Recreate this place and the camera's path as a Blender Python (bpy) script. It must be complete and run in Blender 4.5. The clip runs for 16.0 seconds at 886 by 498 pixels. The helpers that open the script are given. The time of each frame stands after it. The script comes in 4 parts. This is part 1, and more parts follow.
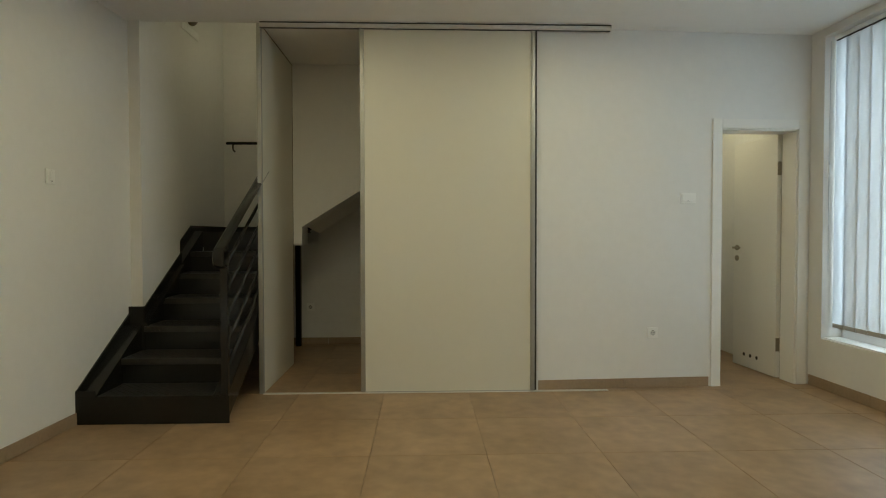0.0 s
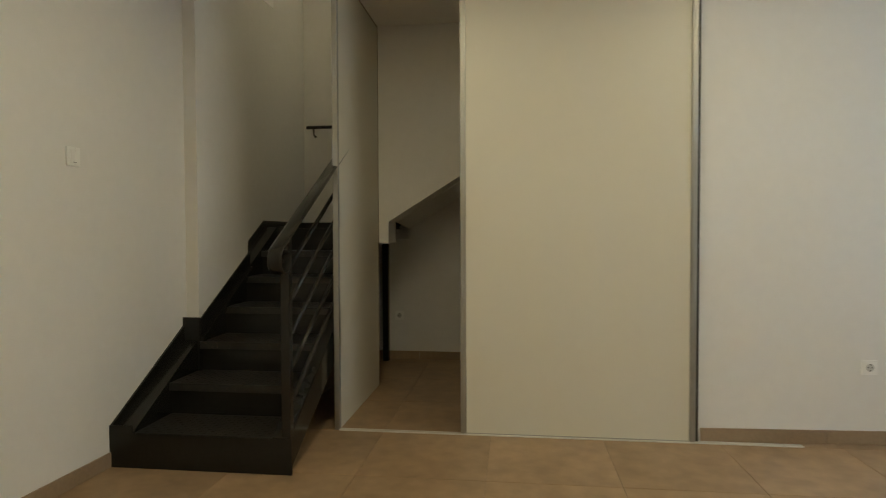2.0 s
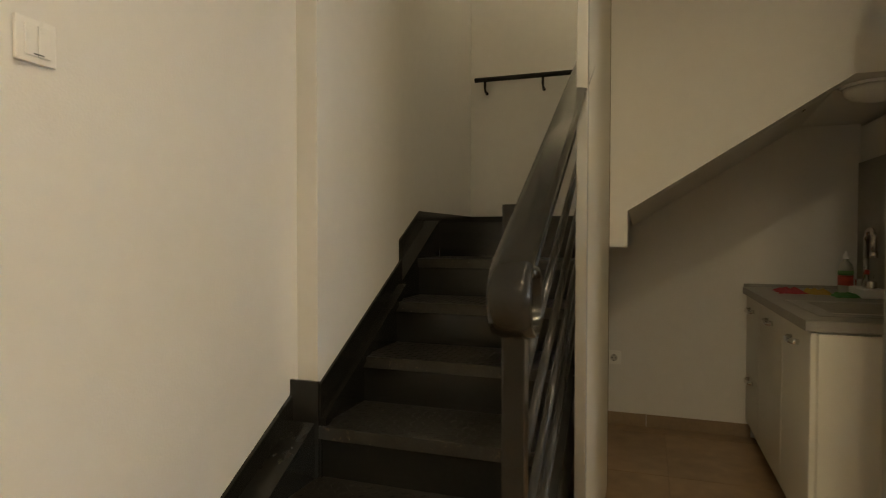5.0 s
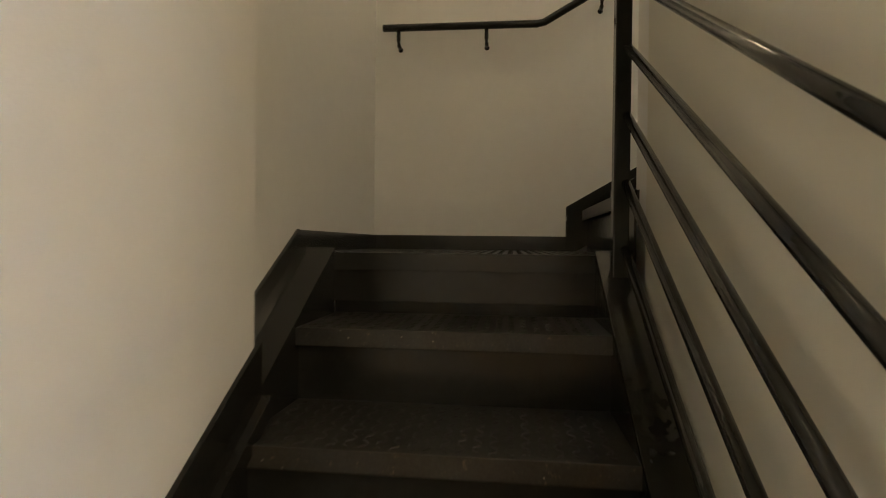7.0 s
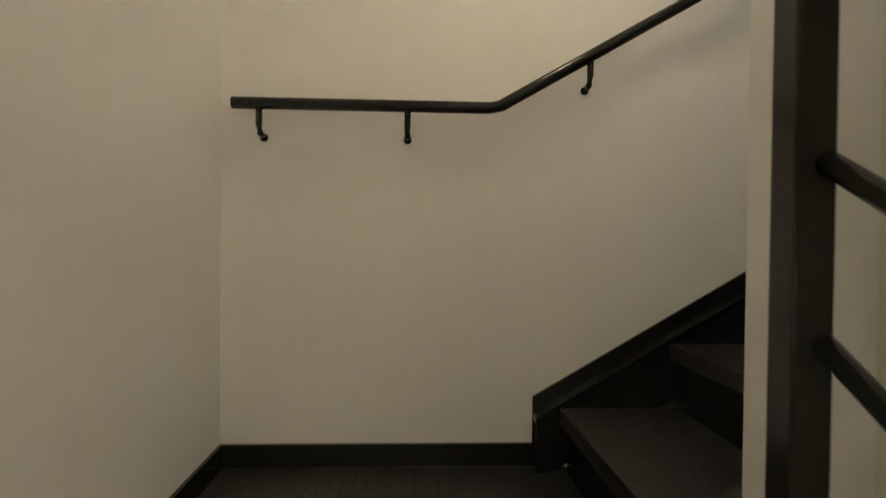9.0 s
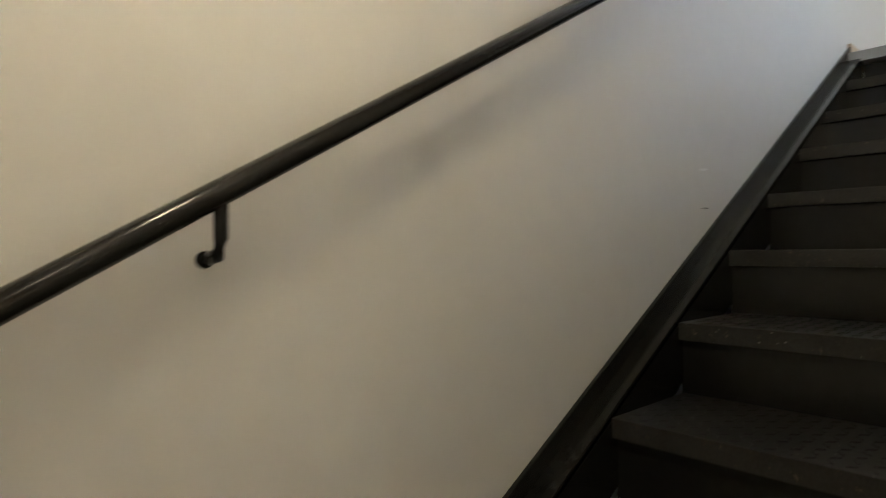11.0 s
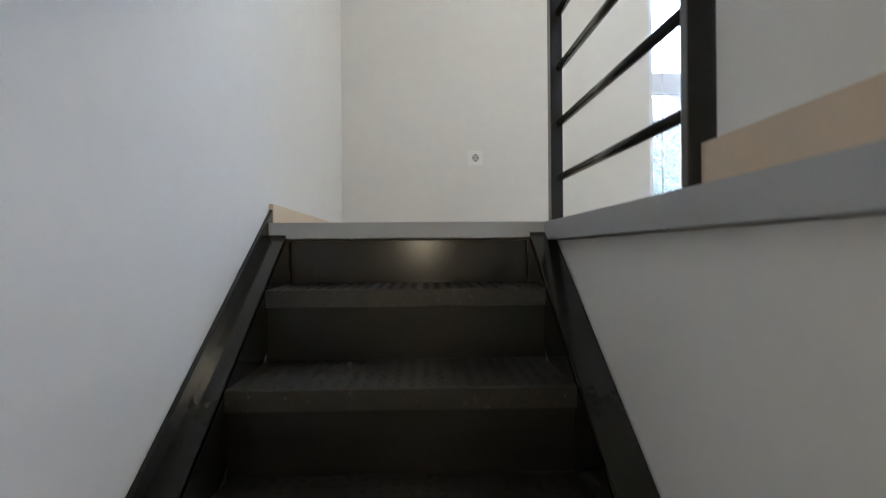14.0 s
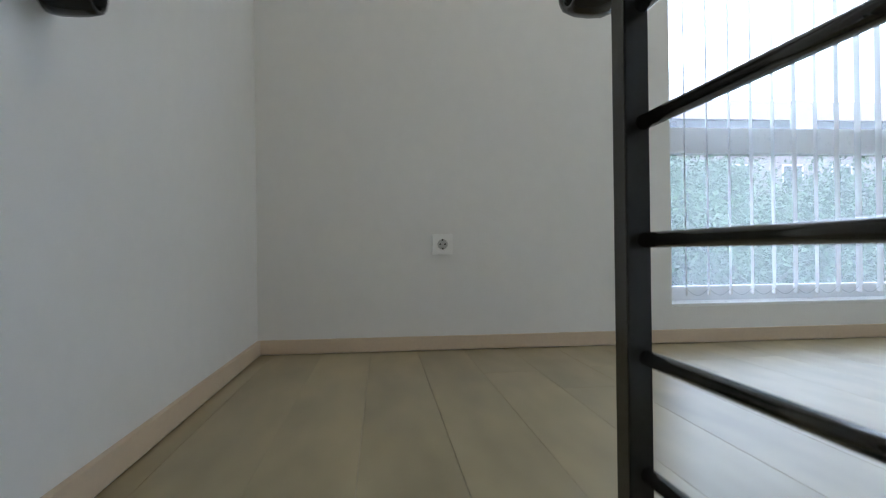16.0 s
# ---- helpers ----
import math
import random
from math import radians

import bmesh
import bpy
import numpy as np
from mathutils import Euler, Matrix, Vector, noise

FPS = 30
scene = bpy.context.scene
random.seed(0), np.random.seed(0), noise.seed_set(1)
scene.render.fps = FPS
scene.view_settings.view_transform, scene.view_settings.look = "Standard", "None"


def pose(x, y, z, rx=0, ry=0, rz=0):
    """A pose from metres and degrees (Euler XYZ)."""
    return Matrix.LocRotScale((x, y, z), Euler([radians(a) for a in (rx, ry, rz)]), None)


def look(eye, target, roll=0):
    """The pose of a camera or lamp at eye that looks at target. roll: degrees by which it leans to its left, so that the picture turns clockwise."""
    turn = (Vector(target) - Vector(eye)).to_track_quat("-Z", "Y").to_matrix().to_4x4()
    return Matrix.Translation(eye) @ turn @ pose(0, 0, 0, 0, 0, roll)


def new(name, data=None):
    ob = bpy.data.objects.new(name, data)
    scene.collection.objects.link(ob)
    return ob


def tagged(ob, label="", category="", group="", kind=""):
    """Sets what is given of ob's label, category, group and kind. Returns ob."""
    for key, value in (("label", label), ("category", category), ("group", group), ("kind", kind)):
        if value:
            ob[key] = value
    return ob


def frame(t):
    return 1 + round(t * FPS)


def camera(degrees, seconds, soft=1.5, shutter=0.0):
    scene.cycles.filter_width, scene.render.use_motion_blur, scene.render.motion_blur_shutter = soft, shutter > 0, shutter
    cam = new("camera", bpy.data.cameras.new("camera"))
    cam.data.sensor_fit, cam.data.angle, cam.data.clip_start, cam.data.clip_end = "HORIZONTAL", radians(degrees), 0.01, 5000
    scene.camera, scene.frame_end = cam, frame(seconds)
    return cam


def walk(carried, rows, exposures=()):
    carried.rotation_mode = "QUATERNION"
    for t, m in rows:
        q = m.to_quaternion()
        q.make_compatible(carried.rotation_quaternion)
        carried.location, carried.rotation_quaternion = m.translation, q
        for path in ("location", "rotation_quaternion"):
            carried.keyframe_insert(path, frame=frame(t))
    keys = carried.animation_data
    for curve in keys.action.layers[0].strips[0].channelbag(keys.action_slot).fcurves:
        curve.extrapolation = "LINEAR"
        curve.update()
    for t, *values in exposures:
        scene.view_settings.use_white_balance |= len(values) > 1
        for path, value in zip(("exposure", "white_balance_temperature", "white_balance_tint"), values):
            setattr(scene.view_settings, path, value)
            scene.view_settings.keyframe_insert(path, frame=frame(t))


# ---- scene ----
cam = camera(73.69, 16.0, soft=1.0, shutter=0.4)


def held(x, y, z, yaw, pitch, roll):
    """Eye, heading (to the left of +y), tilt up and lean of the carried camera."""
    return pose(x, y, z, 0, 0, yaw) @ pose(0, 0, 0, 90 + pitch) @ pose(0, 0, 0, 0, 0, roll)


PATH = [  # t, x, y, z, yaw, pitch, roll
    (0, 1.217, -4.435, 1.193, -2.02, -1.43, -0.09),
    (0.5, 1.233, -4.173, 1.187, -1.19, -1.46, -0.14),
    (1, 1.230, -3.942, 1.186, -0.00, -1.52, -0.18),
    (1.5, 1.146, -3.649, 1.166, 3.76, -1.55, -0.20),
    (2, 1.064, -3.405, 1.176, 6.83, -1.59, -0.21),
    (2.5, 0.971, -3.091, 1.164, 10.90, -1.60, -0.11),
    (3, 0.856, -2.798, 1.176, 14.59, -1.60, 0.13),
    (3.5, 0.655, -2.521, 1.143, 17.55, -1.51, 0.04),
    (4, 0.511, -2.273, 1.154, 18.45, -1.42, 0.04),
    (4.5, 0.345, -1.962, 1.150, 18.98, -1.55, -0.03),
    (5, 0.197, -1.737, 1.150, 19.11, -1.32, 0.08),
    (6.1, -0.225, -1.020, 1.200, 13.20, -0.95, 0.35),
    (7.3, -0.361, -0.299, 1.299, 4.51, -0.49, 0.67),
    (7.5, -0.390, -0.187, 1.370, 3.15, -0.47, 0.64),
    (8, -0.422, 0.072, 1.467, 0.82, -0.50, 0.77),
    (8.2, -0.436, 0.170, 1.529, -0.15, -0.47, 0.73),
    (10.3, -0.391, 1.101, 2.173, -22.20, -2.52, 0.85),
    (10.5, -0.376, 1.195, 2.183, -28.95, -1.62, 0.77),
    (11, -0.238, 1.405, 2.256, -42.11, 0.36, -0.47),
    (11.5, -0.082, 1.532, 2.329, -54.41, 0.84, -0.24),
    (12, 0.150, 1.638, 2.457, -70.55, 0.75, -0.15),
    (12.5, 0.494, 1.688, 2.581, -80.09, 0.75, -0.60),
    (13, 0.712, 1.700, 2.749, -84.32, 0.58, -0.62),
    (13.5, 0.960, 1.682, 2.890, -90.35, 0.49, -0.58),
    (14, 1.183, 1.701, 3.043, -91.76, 0.16, -0.42),
    (14.5, 1.407, 1.682, 3.198, -92.14, -0.05, -0.30),
    (15, 1.630, 1.680, 3.295, -93.19, 0.12, -0.55),
    (15.5, 1.844, 1.693, 3.425, -93.96, 0.27, -0.91),
    (16, 2.045, 1.667, 3.521, -96.00, 0.22, -0.71),
]
EXPOSURES = [  # t, stops, kelvin, tint
    (0.0, -0.23, 6130, -1), (1.5, -0.18, 6210, 1), (2.3, -0.06, 6500, 7), (3.0, 0.03, 6600, 8), (4.0, 0.14, 6820, 10), (5.0, 0.45, 6920, 11), (7.5, 1.25, 6370, 14), (8.5, 1.52, 6100, 14), (10.3, 1.42, 5920, 13),
    (11.0, 1.53, 5930, 14), (12.0, 1.79, 5940, 17), (13.0, 1.72, 5850, 17), (14.5, 1.36, 5680, 14), (15.5, 0.86, 5570, 13), (16.0, 0.67, 5540, 12),
]
walk(cam, [(row[0], held(*row[1:])) for row in PATH], EXPOSURES)

# ---- world and light ----
world = bpy.data.worlds.new("world")
scene.world = world
world.use_nodes = True
wn = world.node_tree.nodes
sky = wn.new("ShaderNodeTexSky")
sky.sky_type, sky.sun_disc = "NISHITA", False
sky.sun_elevation, sky.sun_rotation = radians(57), radians(252)
sky.air_density, sky.dust_density = 1.0, 6.0
wn["Background"].inputs["Strength"].default_value = 0.15
world.node_tree.links.new(sky.outputs[0], wn["Background"].inputs["Color"])


def lamp(name, kind, m, energy, color, size=0.1):
    data = bpy.data.lights.new(name, kind)
    data.energy, data.color = energy, color
    if kind == "AREA":
        if isinstance(size, tuple):
            data.shape, data.size, data.size_y = "RECTANGLE", size[0], size[1]
        else:
            data.shape, data.size = "DISK", size
    elif kind == "SUN":
        data.angle = radians(size)
    else:
        data.shadow_soft_size = size
    ob = new(name, data)
    ob.matrix_world = m
    return ob


lamp("sun", "SUN", look((0, 0, 10), (6.0, 2.0, 0)), 3.2, (1.0, 0.95, 0.88), 2)
WARM = (1.0, 0.83, 0.52)
ROOM_W, BATH_W = 8.6, 5.0
PENDANT_W, WELL_W = 2.6, 2.2
BULB = (1.0, 0.80, 0.47)
UPPER_FILL_W = 2.6
SKY_LOW, SKY_UP = 68.0, 14.5

# ---- measures ----
RISE = 0.1735
GO1, GO2 = 0.306, 0.296
LAND = 7 * RISE          # landing
UP = 18 * RISE           # upper floor
CEIL = 2.75
TOP = UP + 2.6           # upper ceiling
FAR = 2.15               # wall behind the stairs
NICHE = 2.0              # wall behind the kitchenette niche
NOSE1 = -0.657           # y of the first nosing
NOSE2 = -0.037           # x of the first nosing of the second flight


# ---- materials ----
def mat(name, color, rough=0.5, metal=0.0, vary=0.06, scale=3.0, bump=0.0, bscale=120.0, fine=None, coat=0.0, rvar=0.08):
    """A painted or plain surface with broad and fine variation."""
    m = bpy.data.materials.new(name)
    m.use_nodes = True
    n, l = m.node_tree.nodes, m.node_tree.links
    b = n["Principled BSDF"]
    b.inputs["Metallic"].default_value = metal
    b.inputs["Coat Weight"].default_value = coat
    tc = n.new("ShaderNodeTexCoord")
    geo = n.new("ShaderNodeNewGeometry")
    big, small = n.new("ShaderNodeTexNoise"), n.new("ShaderNodeTexNoise")
    big.inputs["Scale"].default_value, small.inputs["Scale"].default_value = scale, fine or scale * 14
    big.inputs["Detail"].default_value = small.inputs["Detail"].default_value = 4
    for t in (big, small):
        l.new(geo.outputs["Position"], t.inputs["Vector"])
    add = n.new("ShaderNodeMath"); add.operation = "ADD"
    l.new(big.outputs["Fac"], add.inputs[0]); l.new(small.outputs["Fac"], add.inputs[1])
    rng = n.new("ShaderNodeMapRange")
    rng.inputs["From Min"].default_value, rng.inputs["From Max"].default_value = 0.6, 1.4
    rng.inputs["To Min"].default_value, rng.inputs["To Max"].default_value = 1 - vary, 1 + vary
    l.new(add.outputs[0], rng.inputs["Value"])
    mul = n.new("ShaderNodeVectorMath"); mul.operation = "SCALE"
    mul.inputs[0].default_value = color
    l.new(rng.outputs[0], mul.inputs["Scale"])
    l.new(mul.outputs[0], b.inputs["Base Color"])
    r2 = n.new("ShaderNodeMapRange")
    r2.inputs["To Min"].default_value, r2.inputs["To Max"].default_value = max(rough - rvar, 0.02), min(rough + rvar, 1)
    l.new(small.outputs["Fac"], r2.inputs["Value"]); l.new(r2.outputs[0], b.inputs["Roughness"])
    if bump:
        bn, bt = n.new("ShaderNodeBump"), n.new("ShaderNodeTexNoise")
        bt.inputs["Scale"].default_value, bt.inputs["Detail"].default_value = bscale, 3
        l.new(geo.outputs["Position"], bt.inputs["Vector"])
        bn.inputs["Strength"].default_value, bn.inputs["Distance"].default_value = bump, 0.002
        l.new(bt.outputs["Fac"], bn.inputs["Height"]); l.new(bn.outputs[0], b.inputs["Normal"])
    return m


PAINT = mat("wall_paint", (0.80, 0.795, 0.775), 0.62, vary=0.025, scale=1.2, bump=0.25, bscale=160)
CEILPAINT = mat("ceiling_paint", (0.82, 0.81, 0.78), 0.8, vary=0.02, scale=1.0, bump=0.15)
STEEL = mat("black_painted_steel", (0.0145, 0.0145, 0.0136), 0.175, vary=0.15, scale=5, fine=40, bump=0.14, bscale=11, rvar=0.03)
STEEL.node_tree.nodes["Principled BSDF"].inputs["Specular IOR Level"].default_value = 0.36
RAILSTEEL = mat("rail_steel", (0.017, 0.0168, 0.016), 0.17, vary=0.15, scale=8, bump=0.03, bscale=30, rvar=0.03)
RAILSTEEL.node_tree.nodes["Principled BSDF"].inputs["Specular IOR Level"].default_value = 0.36
PANEL = mat("panel_laminate", (0.71, 0.69, 0.60), 0.42, vary=0.015, scale=1.0)
ALU = mat("brushed_aluminium", (0.42, 0.42, 0.40), 0.48, metal=0.9, vary=0.05, scale=20)
TRIMGREY = mat("grey_edge_trim", (0.42, 0.43, 0.44), 0.45, metal=0.3, vary=0.05, scale=10)
DOORWHITE = mat("door_lacquer", (0.84, 0.83, 0.79), 0.35, vary=0.015)
PLASTIC = mat("white_plastic", (0.88, 0.88, 0.86), 0.3, vary=0.01)
DARK = mat("dark_plastic", (0.03, 0.03, 0.03), 0.5, vary=0.05)
GROUT = mat("grout", (0.29, 0.22, 0.15), 0.9, vary=0.15, scale=20)
CHROME = mat("chrome", (0.75, 0.74, 0.72), 0.16, metal=1.0, vary=0.02)
BRASS = mat("satin_nickel", (0.30, 0.27, 0.21), 0.35, metal=1.0, vary=0.04)
SKIRTOAK = mat("beige_skirting", (0.62, 0.50, 0.36), 0.5, vary=0.05, scale=6)
UPVC = mat("window_frame_white", (0.88, 0.89, 0.90), 0.3, vary=0.01)


def piece_mat(name, color, rough, spread, scale, stain=0.12, stretch=(1, 1, 1), fine=12.0):
    """Tiles and planks: each piece has a tone of its own, with clouds and fine grain."""
    m = mat(name, color, rough, vary=stain, scale=scale, fine=scale * fine, rvar=0.04)
    n, l = m.node_tree.nodes, m.node_tree.links
    b = n["Principled BSDF"]
    info = n.new("ShaderNodeObjectInfo")
    rng = n.new("ShaderNodeMapRange")
    rng.inputs["To Min"].default_value, rng.inputs["To Max"].default_value = 1 - spread, 1 + spread
    l.new(info.outputs["Random"], rng.inputs["Value"])
    old = b.inputs["Base Color"].links[0].from_socket
    mul = n.new("ShaderNodeVectorMath"); mul.operation = "SCALE"
    l.new(old, mul.inputs[0]); l.new(rng.outputs[0], mul.inputs["Scale"])
    l.new(mul.outputs[0], b.inputs["Base Color"])
    geo = n.new("ShaderNodeNewGeometry")
    st = n.new("ShaderNodeVectorMath"); st.operation = "MULTIPLY"
    st.inputs[1].default_value = stretch
    off = n.new("ShaderNodeVectorMath"); off.operation = "ADD"
    big = n.new("ShaderNodeMath"); big.operation = "MULTIPLY"; big.inputs[1].default_value = 40.0
    l.new(info.outputs["Random"], big.inputs[0])
    l.new(geo.outputs["Position"], st.inputs[0]); l.new(st.outputs[0], off.inputs[0]); l.new(big.outputs[0], off.inputs[1])
    for t in [t for t in n if t.bl_idname == "ShaderNodeTexNoise"]:
        l.new(off.outputs[0], t.inputs["Vector"])
    return m


TILE = piece_mat("porcelain_tile", (0.33, 0.225, 0.132), 0.38, 0.05, 2.2, 0.30, (1, 1, 1), 5.0)
BASETILE = mat("tile_skirting", (0.32, 0.235, 0.155), 0.45, vary=0.14, scale=4)
PLANK = piece_mat("laminate_plank", (0.330, 0.276, 0.160), 0.27, 0.05, 1.3, 0.20, (1, 3.2, 1), 3.0)
PLANK.node_tree.nodes["Principled BSDF"].inputs["Specular IOR Level"].default_value = 0.38
for node in PLANK.node_tree.nodes:
    if node.bl_idname == "ShaderNodeTexNoise":
        node.inputs["Detail"].default_value = 1.0
    if node.bl_idname == "ShaderNodeMapRange" and abs(node.inputs["To Max"].default_value - 0.31) < 0.001:
        node.inputs["To Min"].default_value = node.inputs["To Max"].default_value = 0.33


# ---- mesh helpers ----
def mesh(name, bm, material, smooth=False):
    me = bpy.data.meshes.new(name)
    bmesh.ops.recalc_face_normals(bm, faces=bm.faces)
    bm.to_mesh(me)
    bm.free()
    me.materials.append(material)
    if smooth:
        for p in me.polygons:
            p.use_smooth = True
    return me


def part(name, bm, material, parent=None, label="", smooth=False):
    ob = new(name, mesh(name, bm, material, smooth))
    if parent is not None:
        ob.parent = parent
    if label:
        tagged(ob, label)
    return ob


def thing(name, at=(0, 0, 0), label="", category="", group="", rz=0):
    ob = new(name)
    ob.empty_display_size = 0.05
    ob.matrix_world = pose(*at, 0, 0, rz)
    return tagged(ob, label, category, group)


def structure(name, bm, material, label="", smooth=False):
    return tagged(part(name, bm, material, None, "", smooth), label or name.replace("_", " "), kind="structure")


def box(x0, y0, z0, x1, y1, z1, bevel=0.0, bm=None, seg=2):
    bm = bm or bmesh.new()
    made = bmesh.ops.create_cube(bm, size=1)["verts"]
    for v in made:
        v.co = Vector(((x0 + x1) / 2 + v.co.x * (x1 - x0), (y0 + y1) / 2 + v.co.y * (y1 - y0), (z0 + z1) / 2 + v.co.z * (z1 - z0)))
    if bevel:
        bmesh.ops.bevel(bm, geom=list({e for v in made for e in v.link_edges}), offset=bevel, segments=seg, affect="EDGES", profile=0.7)
    return bm


def prism(points, vec, bm=None, bevel=0.0):
    """A flat outline of 3D points, pushed along vec."""
    bm = bm or bmesh.new()
    a = [bm.verts.new(p) for p in points]
    b = [bm.verts.new(Vector(p) + Vector(vec)) for p in points]
    n = len(a)
    faces = [bm.faces.new(a[::-1]), bm.faces.new(b)]
    faces += [bm.faces.new((a[i], a[(i + 1) % n], b[(i + 1) % n], b[i])) for i in range(n)]
    if bevel:
        bmesh.ops.bevel(bm, geom=list({e for f in faces for e in f.edges}), offset=bevel, segments=2, affect="EDGES", profile=0.7)
    return bm


def plan(points, z0, z1, bevel=0.0):
    return prism([(x, y, z0) for x, y in points], (0, 0, z1 - z0), bevel=bevel)


def tube(points, radius, sides=16, bm=None, flat=1.0, cap=True, side=None):
    """A round bar along points. flat squeezes it across the given side direction."""
    bm = bm or bmesh.new()
    pts = [Vector(p) for p in points]
    rings = []
    up = Vector(side) if side else None
    for i, p in enumerate(pts):
        d = (pts[min(i + 1, len(pts) - 1)] - pts[max(i - 1, 0)]).normalized()
        ref = up if up else (Vector((0, 0, 1)) if abs(d.z) < 0.95 else Vector((1, 0, 0)))
        u = d.cross(ref).normalized() if not up else up
        w = d.cross(u).normalized()
        rings.append([bm.verts.new(p + (u * math.cos(a) + w * math.sin(a) * flat) * radius) for a in (2 * math.pi * k / sides for k in range(sides))])
    for a, b in zip(rings, rings[1:]):
        for k in range(sides):
            bm.faces.new((a[k], a[(k + 1) % sides], b[(k + 1) % sides], b[k]))
    if cap:
        bm.faces.new(rings[0][::-1]); bm.faces.new(rings[-1])
    return bm


def disc(center, normal, radius, depth, sides=24, bm=None, bevel=0.0):
    c, n = Vector(center), Vector(normal).normalized()
    u = n.orthogonal().normalized()
    w = n.cross(u)
    ring = [c + (u * math.cos(a) + w * math.sin(a)) * radius for a in (2 * math.pi * k / sides for k in range(sides))]
    return prism(ring, n * depth, bm, bevel)


def wall_with_hole(p0, p1, thick, z0, z1, holes, name, label):
    """A wall from p0 to p1 in plan, its face on that line and its thickness to the left of it, with holes (a, b, za, zb) along it."""
    p0, p1 = Vector((*p0, 0)), Vector((*p1, 0))
    d = (p1 - p0).normalized()
    nrm = Vector((-d.y, d.x, 0)) * thick
    length = (p1 - p0).length
    cuts = sorted({0, length, *[v for h in holes for v in h[:2]]})
    levels = sorted({z0, z1, *[v for h in holes for v in h[2:]]})
    bm = bmesh.new()
    for a, b in zip(cuts, cuts[1:]):
        run = None
        for za, zb in zip(levels, levels[1:]):
            solid = not any(h[0] <= (a + b) / 2 <= h[1] and h[2] <= (za + zb) / 2 <= h[3] for h in holes)
            if solid:
                run = (run[0], zb) if run else (za, zb)
            if run and (not solid or zb == z1):
                q = [p0 + d * a, p0 + d * b, p0 + d * b + nrm, p0 + d * a + nrm]
                prism([(v.x, v.y, run[0]) for v in q], (0, 0, run[1] - run[0]), bm)
                run = None
    bmesh.ops.remove_doubles(bm, verts=bm.verts, dist=1e-5)
    return structure(name, bm, PAINT, label)


# ---- lower room: walls, ceiling ----
def left_x(y):
    return -0.93 + 0.042 * y


def w_y(x):
    return 0.03 + 0.05 * (x - 2.06)


def right_x(y):
    return 4.28 + 0.02 * (0.1 - y)


BACK = -5.6
structure("wall_left", plan([(left_x(0), 0.0), (left_x(BACK), BACK), (left_x(BACK) - 0.25, BACK), (left_x(0) - 0.25, 0)], 0, CEIL), PAINT, "white painted plaster wall beside the stair")
structure("wall_pilaster", plan([(-1.2, 0.0), (left_x(0), 0.0), (-0.83, -0.035), (-0.83, 0.64), (-1.2, 0.64)], 0, TOP, 0.004), PAINT, "white plastered pilaster beside the stair")
structure("wall_stair_left", plan([(-0.95, 0.64), (-0.95, FAR), (-1.2, FAR), (-1.2, 0.64)], 0, TOP), PAINT, "white plastered stairwell wall")
structure("wall_far", box(-1.2, FAR, 0, 4.75, FAR + 0.2, TOP), PAINT, "white plastered wall behind the stairs")
structure("wall_back", box(-1.6, BACK - 0.2, 0, 5.2, BACK, CEIL), PAINT, "white painted rear wall of the room")
DOOR_L, DOOR_R = 1.515, 2.143
wall_with_hole((2.03, w_y(2.03)), (4.34, w_y(4.34)), 0.22, 0, CEIL, [(DOOR_L - 0.02, DOOR_R + 0.02, 0, 2.03)], "wall_door", "white painted wall with a door opening")
WIN_Y0, WIN_Y1, WIN_Z0, WIN_Z1 = -0.01, -3.6, 0.385, 2.69
d_right = math.hypot(1, 0.02)
wall_with_hole((right_x(BACK), BACK), (right_x(0.25), 0.25), -0.32, 0, CEIL,
               [((WIN_Y1 - BACK) * d_right, (WIN_Y0 - BACK) * d_right, WIN_Z0, WIN_Z1)], "wall_window", "white painted outer wall with a large window")
structure("ceiling", plan([(-1.6, BACK - 0.2), (5.2, BACK - 0.2), (5.2, 0.0), (-1.2, 0.0)], CEIL, CEIL + 0.3), CEILPAINT, "white plastered ceiling")
structure("ceiling_closet", plan([(0.0, 0.002), (5.2, 0.002), (5.2, FAR), (2.94, FAR), (2.94, 1.06), (0.0, 1.06)], CEIL, CEIL + 0.3), CEILPAINT, "white ceiling above the kitchenette niche")
structure("floor", box(-1.6, BACK - 0.2, -0.15, 5.2, FAR, -0.006), GROUT, "beige stone-look porcelain tile floor")

# ---- niche under the stairs ----
structure("wall_niche_side", box(1.27, 0.06, 0, 1.39, 1.063, CEIL), PAINT, "white wall at the end of the kitchenette niche")
structure("wall_niche_side_low", box(1.27, 1.063, 0, 1.39, FAR, 1.735), PAINT, "white wall at the end of the kitchenette niche")
structure("wall_stair_soffit", prism([(0.032, 1.063, 1.10), (0.109, 1.063, 1.10), (0.109, 1.063, 1.262), (0.98, 1.063, 1.803), (2.92, 1.063, 1.803), (2.92, 1.063, UP - 0.054), (0.032, 1.063, UP - 0.054)], (0, 0.2705, 0)), PAINT, "white boxed-in side of the upper stair flight")
structure("wall_niche_back", prism([(-0.94, NICHE, 0), (1.27, NICHE, 0), (1.27, NICHE, 1.766), (0.98, NICHE, 1.766), (0.109, NICHE, 1.224), (0.109, NICHE, 1.11), (-0.94, NICHE, 1.11)], (0, FAR - NICHE - 0.002, 0)), PAINT, "white wall behind the kitchenette niche")
soffit = bmesh.new()
edge = [(0.109, 1.262), (0.98, 1.803), (1.39, 1.803)]
